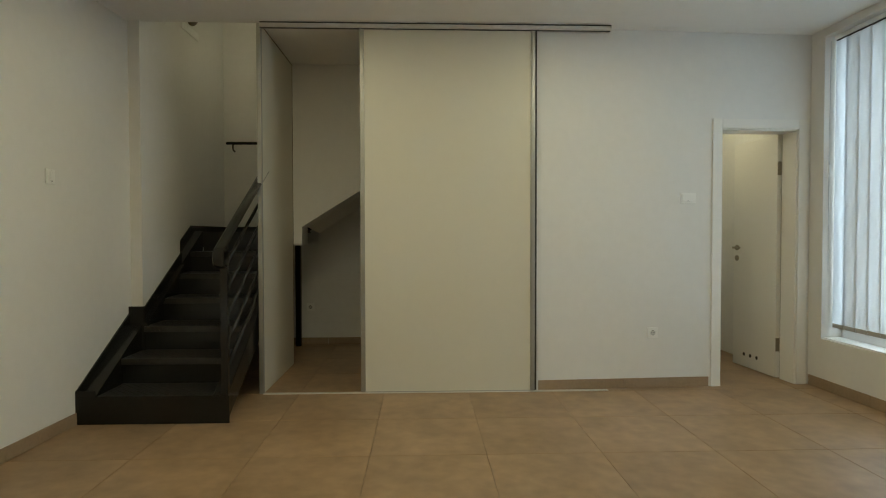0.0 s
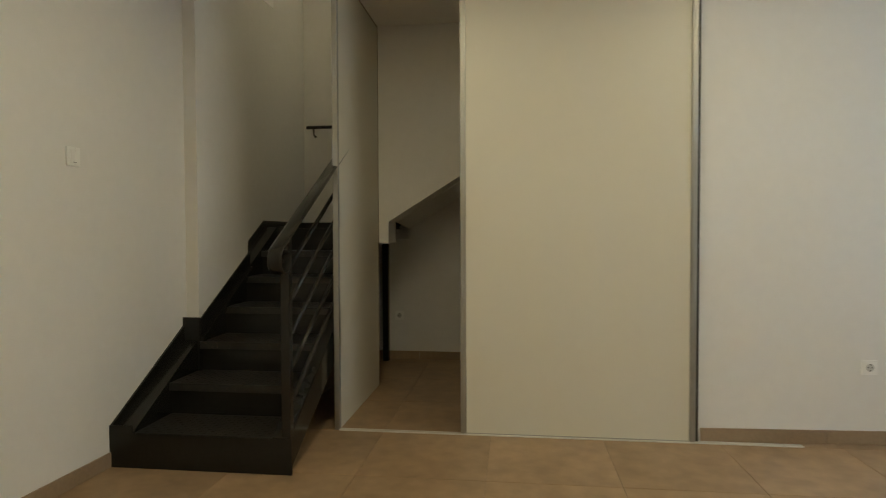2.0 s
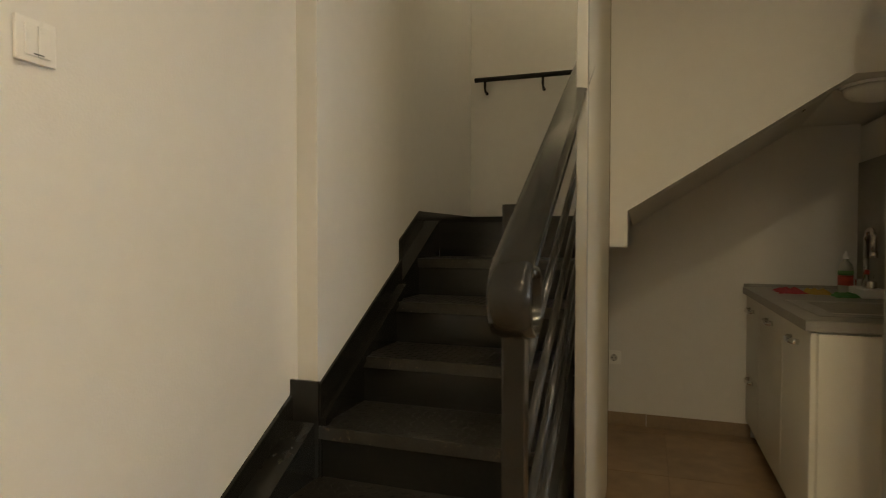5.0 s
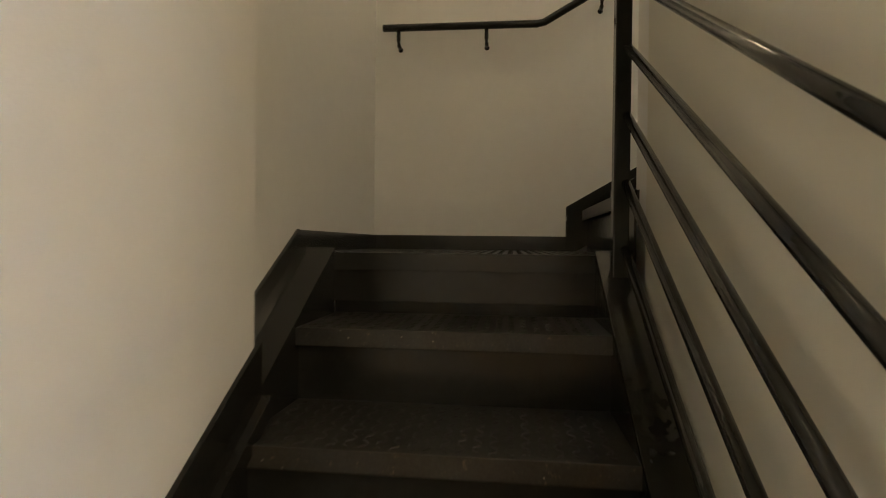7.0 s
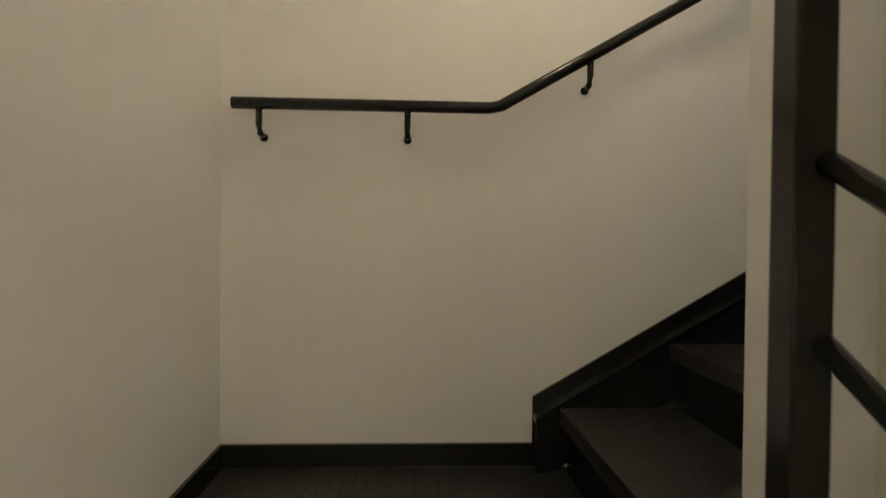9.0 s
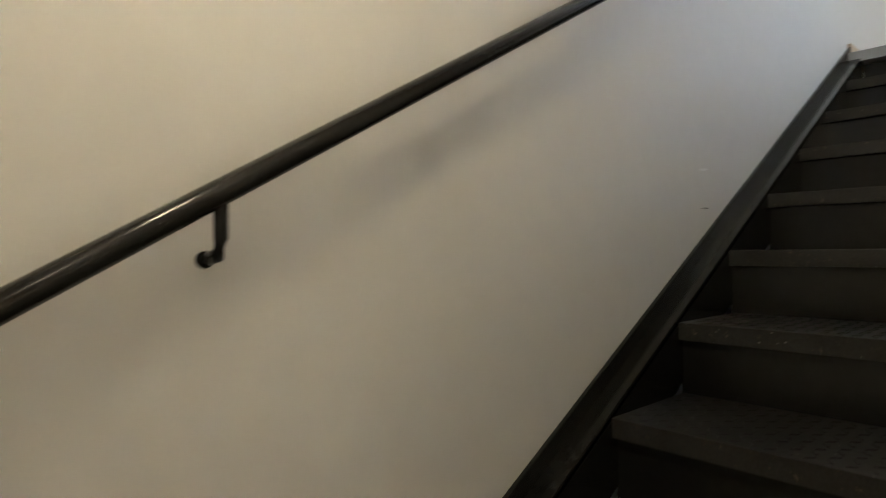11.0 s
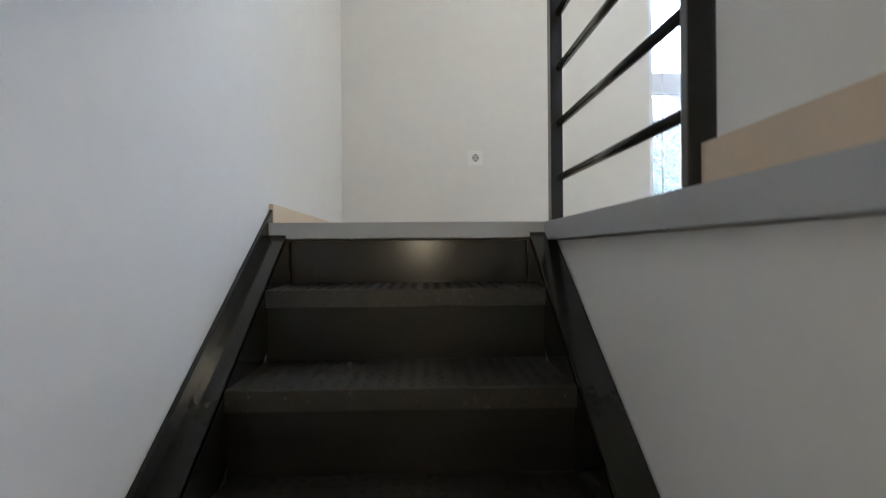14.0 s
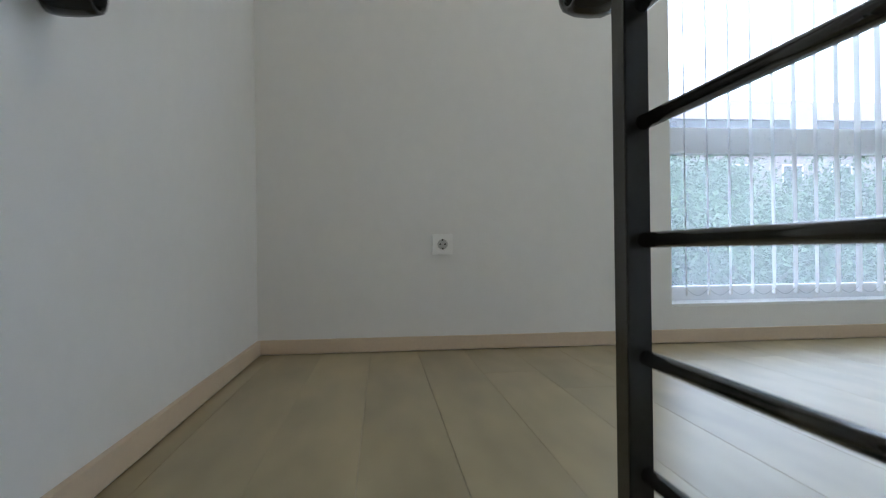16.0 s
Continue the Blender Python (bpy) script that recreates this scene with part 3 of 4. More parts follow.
lamp("pendant_light", "POINT", pose(-0.05, 1.72, 3.09), PENDANT_W, BULB, 0.05)
sconce = thing("wall_lamp", (-0.45, 0.0, 4.0), "small white wall lamp high in the stairwell, lit", "wall light")
part("plate", disc((0, 0, 0), (0, 1, 0), 0.05, 0.015, 28, bevel=0.003), PLASTIC, sconce)
part("arm", tube([(0, 0.01, 0), (0, 0.07, 0), (0, 0.08, 0.02)], 0.008, 10), PLASTIC, sconce, "", True)
part("bulb", disc((0, 0.08, 0.02), (0, 0, 1), 0.03, 0.06, 24, bevel=0.01), GLOW, sconce, "glowing bulb")
lamp("wall_lamp_light", "POINT", pose(-0.45, 0.17, 4.02), WELL_W, WARM, 0.05)
# two unseen lights, added to lift the walls of the upper room
for dy in (1.0, -1.2):
    downlight(3.3, dy, TOP, UPPER_FILL_W, "unseen round recessed light added to brighten the upper room, lit")

TRACK = mat("bright_anodised_aluminium", (0.72, 0.71, 0.68), 0.45, metal=0.35, vary=0.05, scale=20)


# ---- sliding panels of the niche ----
def slab(name, at, bm, material, label, category, group=""):
    th = thing(name, at, label, category, group)
    bm.transform(pose(-at[0], -at[1], -at[2]))
    part("panel", bm, material, th)
    return th


side_panel = slab("side_panel", (0.015, 0.5, 0), box(0.002, 0.03, 0.0, 0.030, 1.062, CEIL - 0.002, 0.001), PANEL, "cream laminate side panel of the kitchenette niche", "panel")
part("edge_profile", box(-0.015, -0.503, 0.0, 0.017, -0.470, CEIL - 0.002, 0.003), ALU, side_panel, "brushed aluminium edge profile")
EDGING = mat("brown_edge_band", (0.16, 0.10, 0.05), 0.6, vary=0.1)
part("edge_band", box(0.0145, 0.551, 0.0, 0.0165, 0.5615, CEIL - 0.016, 0.0005), EDGING, side_panel, "thin brown edge band")
part("edge_band", box(0.0145, -0.465, CEIL - 0.013, 0.0165, 0.5615, CEIL - 0.004, 0.0005), EDGING, side_panel, "thin brown edge band")
slide = slab("sliding_door_panel", (1.40, 0.0, 0.008), box(0.79, -0.002, 0.010, 2.035, 0.016, 2.715, 0.001), PANEL, "cream laminate sliding door panel in aluminium frame", "sliding door")
for x in (0.757, 2.033):
    bm = box(x - 1.40, -0.012, 0.0, x - 1.40 + 0.033, 0.022, 2.712, 0.004)
    box(x - 1.40 + 0.010, -0.016, 0.0, x - 1.40 + 0.014, 0.0, 2.712, 0.001, bm)
    part("edge_profile", bm, ALU, slide, "brushed aluminium edge profile")
# dark strip that paints the shadow in the gap beside the wall
part("wall_gap_shade", box(2.0665 - 1.40, -0.004, 0.002, 2.080 - 1.40, 0.018, 2.70, 0.001), DARK, slide, "dark strip for the shaded gap between panel and wall")
part("bottom_profile", box(0.79 - 1.40, -0.003, -0.002, 2.033 - 1.40, 0.018, 0.004, 0.001), ALU, slide)
toprail = slab("sliding_door_rail", (1.3, 0.0, CEIL), box(0.032, -0.045, 2.712, 2.63, 0.024, CEIL - 0.012, 0.002), TRACK, "aluminium top rail of the sliding door", "rail")
part("groove", box(-1.266, -0.020, -0.0405, 1.328, 0.000, -0.0375, 0.0005), DARK, toprail, "dark running groove")
# dark box standing in for the shade between rail and ceiling
part("ceiling_gap_shade", box(-1.266, -0.036, -0.012, 1.328, 0.020, -0.001), DARK, toprail, "dark strip for the shaded gap under the ceiling")
track = slab("floor_track", (1.3, 0.0, 0), box(0.03, -0.014, -0.004, 2.63, 0.020, 0.006, 0.001), TRACK, "narrow aluminium floor track of the sliding door", "rail")


# ---- switches and sockets ----
def socket(x, y, z, rz, label):
    th = thing("wall_socket", (x, y, z), label, "socket", "wall sockets", rz)
    part("frame", box(-0.041, -0.009, -0.041, 0.041, 0, 0.041, 0.003), PLASTIC, th)
    part("insert", box(-0.028, -0.0115, -0.028, 0.028, -0.008, 0.028, 0.002), PLASTIC, th)
    # flat disc, grey for the shade inside the socket's recess
    part("well", disc((0, -0.0125, 0), (0, 1, 0), 0.0205, 0.0015, 28), WELL_SHADE, th, "flat grey disc for the shaded socket well")
    for dx in (-0.0095, 0.0095):
        part("pin_hole", disc((dx, -0.0135, 0), (0, 1, 0), 0.0034, 0.0015, 12), DARK, th)
    for dz in (-0.017, 0.017):
        part("earth_clip", box(-0.003, -0.0138, dz - 0.0035, 0.003, -0.0120, dz + 0.0035), DARK, th)
    return th


# white plastic greyed by the shade of the recess
WELL_SHADE = mat("socket_well_shade", (0.52, 0.52, 0.51), 0.45, vary=0.03)
socket(3.0, w_y(3.0), 0.428, 2.9, "white wall socket above the tile skirting")
socket(0.008, NICHE, 0.408, 0, "white wall socket in the kitchenette niche")
socket(4.42, 1.42, 3.549, -90, "white wall socket above the wooden skirting")


def switch(x, y, z, rz, w, h, n, label):
    th = thing("light_switch", (x, y, z), label, "switch", "light switches", rz)
    part("frame", box(-w / 2, -0.009, -h / 2, w / 2, 0, h / 2, 0.003), PLASTIC, th)
    ww = (w - 0.030) / n
    for k in range(n):
        a = -w / 2 + 0.015 + k * ww
        part("rocker", box(a + 0.0008, -0.0135, -h / 2 + 0.013, a + ww - 0.0008, -0.008, h / 2 - 0.013, 0.002), PLASTIC, th)
    part("mark", box(-0.010, -0.0142, -h / 2 + 0.016, 0.012, -0.0130, -h / 2 + 0.0185), DARK, th, "small dark indicator line")
    return th


switch(left_x(-0.880), -0.880, 1.535, 92.4, 0.086, 0.088, 2, "white double light switch beside the stair")
switch(3.277, w_y(3.277), 1.470, 2.9, 0.125, 0.080, 1, "wide white light switch beside the door")

# ---- door to the washroom ----
DW = math.degrees(math.atan(0.05))
frame_o = (3.545, w_y(3.545), 0)
d_frame = thing("door_frame", frame_o, "white lacquered door frame around the open door", "door frame", rz=DW)
CW = 0.628
for nm, bm in (("casing", box(-0.075, -0.018, 0, 0.0, 0.0, 2.085, 0.003)), ("casing", box(CW, -0.018, 0, CW + 0.078, 0.0, 2.085, 0.003)),
               ("casing", box(0.0005, -0.0175, 2.012, CW - 0.0005, 0.0, 2.085, 0.003)),
               ("jamb", box(-0.018, 0.0, 0, 0.0, 0.222, 2.03, 0.002)), ("jamb", box(CW, 0.0, 0, CW + 0.018, 0.172, 2.03, 0.002)),
               ("jamb", box(0.0, 0.0, 2.012, CW, 0.222, 2.03, 0.002)), ("stop", box(CW - 0.010, 0.0, 0.0, CW, 0.17, 2.012, 0.001)),
               ("stop", box(0.0, 0.0, 0.0, 0.010, 0.17, 2.012, 0.001)), ("stop", box(0.010, 0.0, 2.0, CW - 0.010, 0.17, 2.012, 0.001))):
    part(nm, bm, DOORWHITE, d_frame)
hinge = (frame_o[0] + CW - 0.050, frame_o[1] + 0.203, 0.008)
door_1 = thing("washroom_door", hinge, "white lacquered door standing open, with three vent holes", "door", rz=93.8)
leaf = part("leaf", box(0.008, -0.04, 0.0, 0.600, 0.0, 1.995, 0.003), DOORWHITE, door_1)
# the shaded line of the hinge gap, put in as a dark strip
part("hinge_gap_shade", box(-0.003, -0.0425, 0.0, 0.0075, -0.0375, 1.99, 0.0005), DARK, door_1, "dark strip for the shade in the hinge gap")
for zz in (0.27, 1.72):
    hg = part("hinge", box(0.0045, -0.037, zz - 0.055, 0.0085, -0.002, zz + 0.055, 0.0008), BRASS, door_1, "nickel butt hinge")
    part("hinge_leaf", box(-0.045, -0.0405, zz - 0.055, 0.002, -0.0365, zz + 0.055, 0.0008), BRASS, hg)
    part("knuckle", tube([(0.000, -0.037, zz - 0.056), (0.000, -0.037, zz + 0.056)], 0.007, 12), BRASS, hg, "", True)
for k in range(3):
    part("vent_hole", disc((0.25 + 0.09 * k, 0.0012, 0.11), (0, -1, 0), 0.016, 0.003, 20), DARK, door_1, "round vent hole")
hd_ = part("door_handle", disc((0.545, 0.0, 1.06), (0, 1, 0), 0.025, 0.008, 24), BRASS, door_1, "nickel lever handle")
part("lever", tube([(0.545, 0.005, 1.06), (0.545, 0.045, 1.06), (0.535, 0.052, 1.06), (0.43, 0.052, 1.06)], 0.009, 12), BRASS, hd_, "", True)
part("key_plate", disc((0.545, 0.0, 0.965), (0, 1, 0), 0.025, 0.008, 24), BRASS, door_1)

# washroom shell behind the door
structure("wall_washroom_left", box(3.18, 0.36, 0, 3.30, 2.0, CEIL), PAINT, "white wall of the washroom")
structure("wall_washroom_far", box(3.30, 1.55, 0, 4.36, 1.70, CEIL), PAINT, "white far wall of the washroom")
structure("wall_washroom_right", box(4.29, 0.26, 0, 4.60, 1.55, CEIL), PAINT, "white wall of the washroom")
skirt("baseboard_washroom", (3.30, 1.55), (4.29, 1.55), (0, -1))
skirt("baseboard_washroom_left", (3.30, 0.36), (3.30, 1.54), (1, 0))
downlight(3.75, 0.95, CEIL, BATH_W, "round white recessed washroom ceiling light, lit")


# ---- kitchenette ----
COUNTER = mat("grey_worktop", (0.30, 0.29, 0.27), 0.4, vary=0.14, scale=30, fine=260)
CABWHITE = mat("cabinet_white", (0.76, 0.74, 0.67), 0.35, vary=0.015)
SPLASH = mat("grey_splashback", (0.27, 0.26, 0.23), 0.3, vary=0.06, scale=5)
INOX = mat("stainless_steel", (0.55, 0.54, 0.52), 0.28, metal=1.0, vary=0.06, scale=40)


def bow_handle(parent, y, z, h=0.12):
    """A flat bow handle on a front that faces -x."""
    pts = [(-0.004, y - h / 2, z), (-0.024, y - h / 2 + 0.012, z), (-0.032, y - h / 5, z), (-0.034, y, z), (-0.032, y + h / 5, z), (-0.024, y + h / 2 - 0.012, z), (-0.004, y + h / 2, z)]
    part("handle", tube(pts, 0.011, 12, flat=0.45, side=(0, 0, 1)), CHROME, parent, "chrome bow handle", True)


def cabinet(y0, y1, drawers, handle_y, label):
    th = thing("base_cabinet", (0.732, y0, 0), label, "cabinet", "kitchenette base cabinets")
    w = y1 - y0
    part("body", box(0.018, 0.001, 0.10, 0.51, w - 0.001, 0.822), CABWHITE, th)
    part("plinth", box(0.05, 0.001, 0.0, 0.065, w - 0.001, 0.10), CABWHITE, th)
    if drawers:
        for za, zb, hz in ((0.105, 0.384, 0.365), (0.388, 0.815, 0.747)):
            fr = part("drawer_front", box(0, 0.002, za, 0.017, w - 0.002, zb, 0.0015), CABWHITE, th)
            bow_handle(fr, handle_y - y0, hz)
    else:
        fr = part("cabinet_door", box(0, 0.002, 0.105, 0.017, w - 0.002, 0.815, 0.0015), CABWHITE, th)
        bow_handle(fr, handle_y - y0, 0.757)
    return th


cabinet(1.605, 1.998, True, 1.80, "white two-drawer base cabinet with bow handles")
cabinet(1.062, 1.603, False, 1.30, "white base cabinet with a hinged door")
end_cab = cabinet(0.602, 1.060, False, 0.82, "white base cabinet at the open end of the worktop")
part("side_panel", box(0.020, -0.018, 0.0, 0.515, -0.001, 0.815, 0.0015), CABWHITE, end_cab)
top = thing("worktop", (1.0, 1.3, 0.824), "grey speckled laminate worktop with an inset sink", "worktop")
top_bm = bmesh.new()
for q in ((0.710, 0.575, 0.80, 1.998), (1.21, 0.575, 1.268, 1.998), (0.80, 0.575, 1.21, 0.72), (0.80, 1.24, 1.21, 1.998)):
    box(q[0], q[1], 0.824, q[2], q[3], 0.860, 0.0, top_bm)
top_bm.transform(pose(-1.0, -1.3, -0.824))
part("top", top_bm, COUNTER, top)
part("wall_strip", box(-0.286, 0.686, 0.037, 0.265, 0.698, 0.055, 0.003), COUNTER, top)
sink = thing("kitchen_sink", (1.005, 0.98, 0.861), "stainless steel inset sink", "sink")
rim = bmesh.new()
for q in ((-0.225, -0.28, -0.16, 0.28), (0.16, -0.28, 0.225, 0.28), (-0.16, -0.28, 0.16, -0.21), (-0.16, 0.21, 0.16, 0.28)):
    box(q[0], q[1], 0.0, q[2], q[3], 0.004, 0.0, rim)
part("rim", rim, INOX, sink)
bowl = bmesh.new()
for q in ((-0.162, -0.212, -0.15, -0.16, 0.212, 0.0), (0.16, -0.212, -0.15, 0.162, 0.212, 0.0), (-0.16, -0.212, -0.15, 0.16, -0.21, 0.0), (-0.16, 0.21, -0.15, 0.16, 0.212, 0.0), (-0.162, -0.212, -0.152, 0.162, 0.212, -0.15)):
    box(*q, 0.0, bowl)
part("bowl", bowl, INOX, sink)
part("drain", disc((0, 0, -0.15), (0, 0, 1), 0.03, 0.004, 24), CHROME, sink)
tap = thing("kitchen_tap", (1.18, 1.58, 0.860), "chrome gooseneck tap on a white base", "tap")
part("base", box(-0.045, -0.11, 0.0, 0.05, 0.11, 0.045, 0.010, seg=3), PLASTIC, tap, "white plastic base")
part("spout", tube([(0, 0, 0.04), (0, 0, 0.27), *arc((0, -0.05, 0.27), (0, 1, 0), (0, 0, 1), 0.05, 0, 180, 10), (0, -0.10, 0.21)], 0.012, 14), CHROME, tap, "", True)
part("nozzle", tube([(0, -0.10, 0.215), (0, -0.10, 0.19)], 0.016, 14), CHROME, tap, "", True)
for dy in (-0.075, 0.075):
    part("knob", disc((0, dy, 0.045), (0, 0, 1), 0.022, 0.035, 18, bevel=0.004), CHROME, tap)
part("button", disc((0.0, -0.04, 0.12), (-1, 0, 0), 0.011, 0.016, 14), mat("red_plastic", (0.55, 0.05, 0.03), 0.4), tap, "red temperature button")
part("splash_panel", box(1.262, 1.35, 0.860, 1.2695, 1.999, 1.54, 0.001), SPLASH)
bpy.data.objects["splash_panel"].name = "splashback"
tagged(bpy.data.objects["splashback"], "grey splashback panel behind the sink", "splashback")


def limp_cloth(name, x, y, z, lx, ly, h, color, label, seed):
    """A crumpled folded cloth or glove: a lumpy flattened bundle."""
    rnd = random.Random(seed)
    bm = bmesh.new()
    bmesh.ops.create_grid(bm, x_segments=18, y_segments=12, size=1.0)
    for v in bm.verts:
        u, w = v.co.x, v.co.y
        edge = max(0.0, 1 - max(abs(u), abs(w)) ** 4)
        v.co = Vector((u * lx / 2 * (1 + 0.12 * math.sin(7 * w + seed)), w * ly / 2 * (1 + 0.15 * math.sin(5 * u + seed)), h * edge * (0.55 + 0.45 * noise.noise((u * 2.2 + seed, w * 2.2, 0.3)) + 0.12 * math.sin(9 * u + 4 * w)) + 0.001))
    ret = bmesh.ops.extrude_face_region(bm, geom=bm.faces[:])
    for v in [g for g in ret["geom"] if isinstance(g, bmesh.types.BMVert)]:
        v.co.z = 0.0
    ob = part(name, bm, mat(name + "_cloth", color, 0.85, vary=0.15, scale=30, bump=0.4, bscale=200), None, "", True)
    ob.location = (x, y, z)
    return tagged(ob, label, "cloth", "cleaning cloths on the worktop")


limp_cloth("red_cloth", 0.89, 1.72, 0.860, 0.12, 0.20, 0.030, (0.45, 0.05, 0.07), "folded red cleaning cloth on the worktop", 1)
limp_cloth("yellow_cloth", 1.01, 1.70, 0.860, 0.10, 0.16, 0.034, (0.50, 0.33, 0.06), "folded yellow sponge cloth on the worktop", 4)
limp_cloth("green_cloth", 1.09, 1.56, 0.860, 0.10, 0.14, 0.026, (0.07, 0.26, 0.08), "folded green scouring cloth on the worktop", 7)


def lathe(profile, sides=24):
    bm = bmesh.new()
    rings = [[bm.verts.new((r * math.cos(2 * math.pi * k / sides), r * math.sin(2 * math.pi * k / sides), z)) for k in range(sides)] for r, z in profile]
    for a, b in zip(rings, rings[1:]):
        for k in range(sides):
            bm.faces.new((a[k], a[(k + 1) % sides], b[(k + 1) % sides], b[k]))
    bm.faces.new(rings[0][::-1]); bm.faces.new(rings[-1])
    return bm


bottle = thing("soap_bottle", (1.13, 1.70, 0.860), "clear dish soap bottle with a red and green label", "bottle")
part("body", lathe([(0.030, 0), (0.033, 0.01), (0.033, 0.12), (0.026, 0.15), (0.012, 0.165), (0.012, 0.175)]), mat("clear_soap", (0.55, 0.56, 0.50), 0.15, vary=0.03), bottle, "", True)
part("label_band", lathe([(0.0337, 0.045), (0.0337, 0.095)]), mat("red_label", (0.50, 0.07, 0.05), 0.45, vary=0.2, scale=60), bottle, "red printed label", True)
part("label_top", lathe([(0.0337, 0.096), (0.0337, 0.118)]), mat("green_label", (0.12, 0.30, 0.10), 0.45, vary=0.2, scale=60), bottle, "green printed label", True)
part("cap", lathe([(0.013, 0.175), (0.013, 0.195), (0.006, 0.20), (0.005, 0.215)]), PLASTIC, bottle, "white cap", True)
nlamp = thing("niche_ceiling_light", (1.13, 1.30, 1.803), "round white surface light under the stair soffit", "ceiling light")
part("base", disc((0, 0, -0.012), (0, 0, 1), 0.14, 0.012, 40, bevel=0.003), PLASTIC, nlamp)
part("dome", lathe([(0.13, -0.012), (0.125, -0.035), (0.10, -0.055), (0.05, -0.068), (0.005, -0.072)], 40), PLASTIC, nlamp, "", True)


# ---- small bracket shelf high on the stairwell wall ----
uplight = thing("wall_uplight", (-0.95, 1.21, 3.07), "white ledge with a brown half-bowl wall light, unlit", "wall light")
part("ledge", box(0.0, -0.20, -0.012, 0.012, 0.20, 0.060, 0.002), PLASTIC, uplight, "white wall plate")
bowl_bm = bmesh.new()
prev = None
for k in range(13):
    a = math.pi * k / 12
    ring = [bowl_bm.verts.new((0.012 + 0.075 * math.sin(b) * math.sin(a) , -0.01 - 0.125 * math.cos(a) * math.sin(b), 0.185 - 0.115 * math.cos(b))) for b in (radians(4 + 86 * q / 6) for q in range(7))]
    if prev:
        for q in range(6):
            bowl_bm.faces.new((prev[q], prev[q + 1], ring[q + 1], ring[q]))
    prev = ring
bmesh.ops.solidify(bowl_bm, geom=bowl_bm.faces[:], thickness=0.003)
part("shade", bowl_bm, mat("brown_shade", (0.16, 0.115, 0.06), 0.4, vary=0.1), uplight, "brown glass half bowl", True)


# ---- windows and blinds ----
GLASS = bpy.data.materials.new("window_glass")
GLASS.use_nodes = True
gb = GLASS.node_tree.nodes["Principled BSDF"]
gb.inputs["Transmission Weight"].default_value, gb.inputs["Roughness"].default_value, gb.inputs["IOR"].default_value = 1.0, 0.0, 1.05
gb.inputs["Base Color"].default_value = (0.96, 0.98, 0.98, 1)


def glare_hazed(m, amount):
    """Mixes a translucent white into a clear pane, as the bright haze of glare."""
    n, l = m.node_tree.nodes, m.node_tree.links
    tr, mx = n.new("ShaderNodeBsdfTranslucent"), n.new("ShaderNodeMixShader")
    tr.inputs["Color"].default_value = (0.85, 0.9, 0.95, 1)
    mx.inputs[0].default_value = amount
    l.new(n["Principled BSDF"].outputs[0], mx.inputs[1]); l.new(tr.outputs[0], mx.inputs[2])
    l.new(mx.outputs[0], n["Material Output"].inputs["Surface"])


glare_hazed(GLASS, 0.14)


def sheer(name, color, through_part):
    m = mat(name, color, 0.85, vary=0.02, scale=4, bump=0.2, bscale=400)
    n, l = m.node_tree.nodes, m.node_tree.links
    tr, mx = n.new("ShaderNodeBsdfTranslucent"), n.new("ShaderNodeMixShader")
    tr.inputs["Color"].default_value = (*color, 1)
    mx.inputs[0].default_value = through_part
    l.new(n["Principled BSDF"].outputs[0], mx.inputs[1]); l.new(tr.outputs[0], mx.inputs[2])
    l.new(mx.outputs[0], n["Material Output"].inputs["Surface"])
    return m


SLAT = sheer("vertical_blind_fabric", (0.90, 0.91, 0.92), 0.78)


def window(name, x, y0, y1, z0, z1, mullions, transoms, label):
    """A white framed window in a wall that faces -x; y0 > y1."""
    th = tagged(thing(name, (x, (y0 + y1) / 2, z0), label, "window"), kind="structure")
    c = (y0 + y1) / 2
    w, h = (y0 - y1) / 2, z1 - z0
    F_ = 0.075
    for bm in (box(0, -w, 0, 0.07, w, F_, 0.004), box(0, -w, h - F_, 0.07, w, h, 0.004), box(0.001, w - F_, F_, 0.069, w, h - F_, 0.004), box(0.001, -w, F_, 0.069, -w + F_, h - F_, 0.004)):
        part("window_frame", bm, UPVC, th)
    for y in mullions:
        part("mullion", box(0.002, y - c - 0.05, F_, 0.068, y - c + 0.05, h - F_, 0.004), UPVC, th)
    for z, t in transoms:
        part("transom", box(0.0035, -w + F_, z - z0 - t / 2, 0.0665, w - F_, z - z0 + t / 2, 0.004), UPVC, th)
    pane = part("pane", box(0.030, -w + 0.04, 0.04, 0.036, w - 0.04, h - 0.04), GLASS, th)
    pane.visible_shadow = False
    part("window_sill", box(-0.14, -w + 0.001, -0.0, 0.0, w - 0.001, 0.012, 0.003), UPVC, th, "white inner sill")
    return th


window("window_1", 4.44, WIN_Y0, WIN_Y1, WIN_Z0, WIN_Z1, (-1.2, -2.4), (), "large white framed window behind closed vertical blinds")
window("window_2", 4.56, UW_Y0, UW_Y1, UW_Z0, UW_Z1, (-1.1,), ((4.005, 0.115),), "wide white framed window behind open vertical blinds")


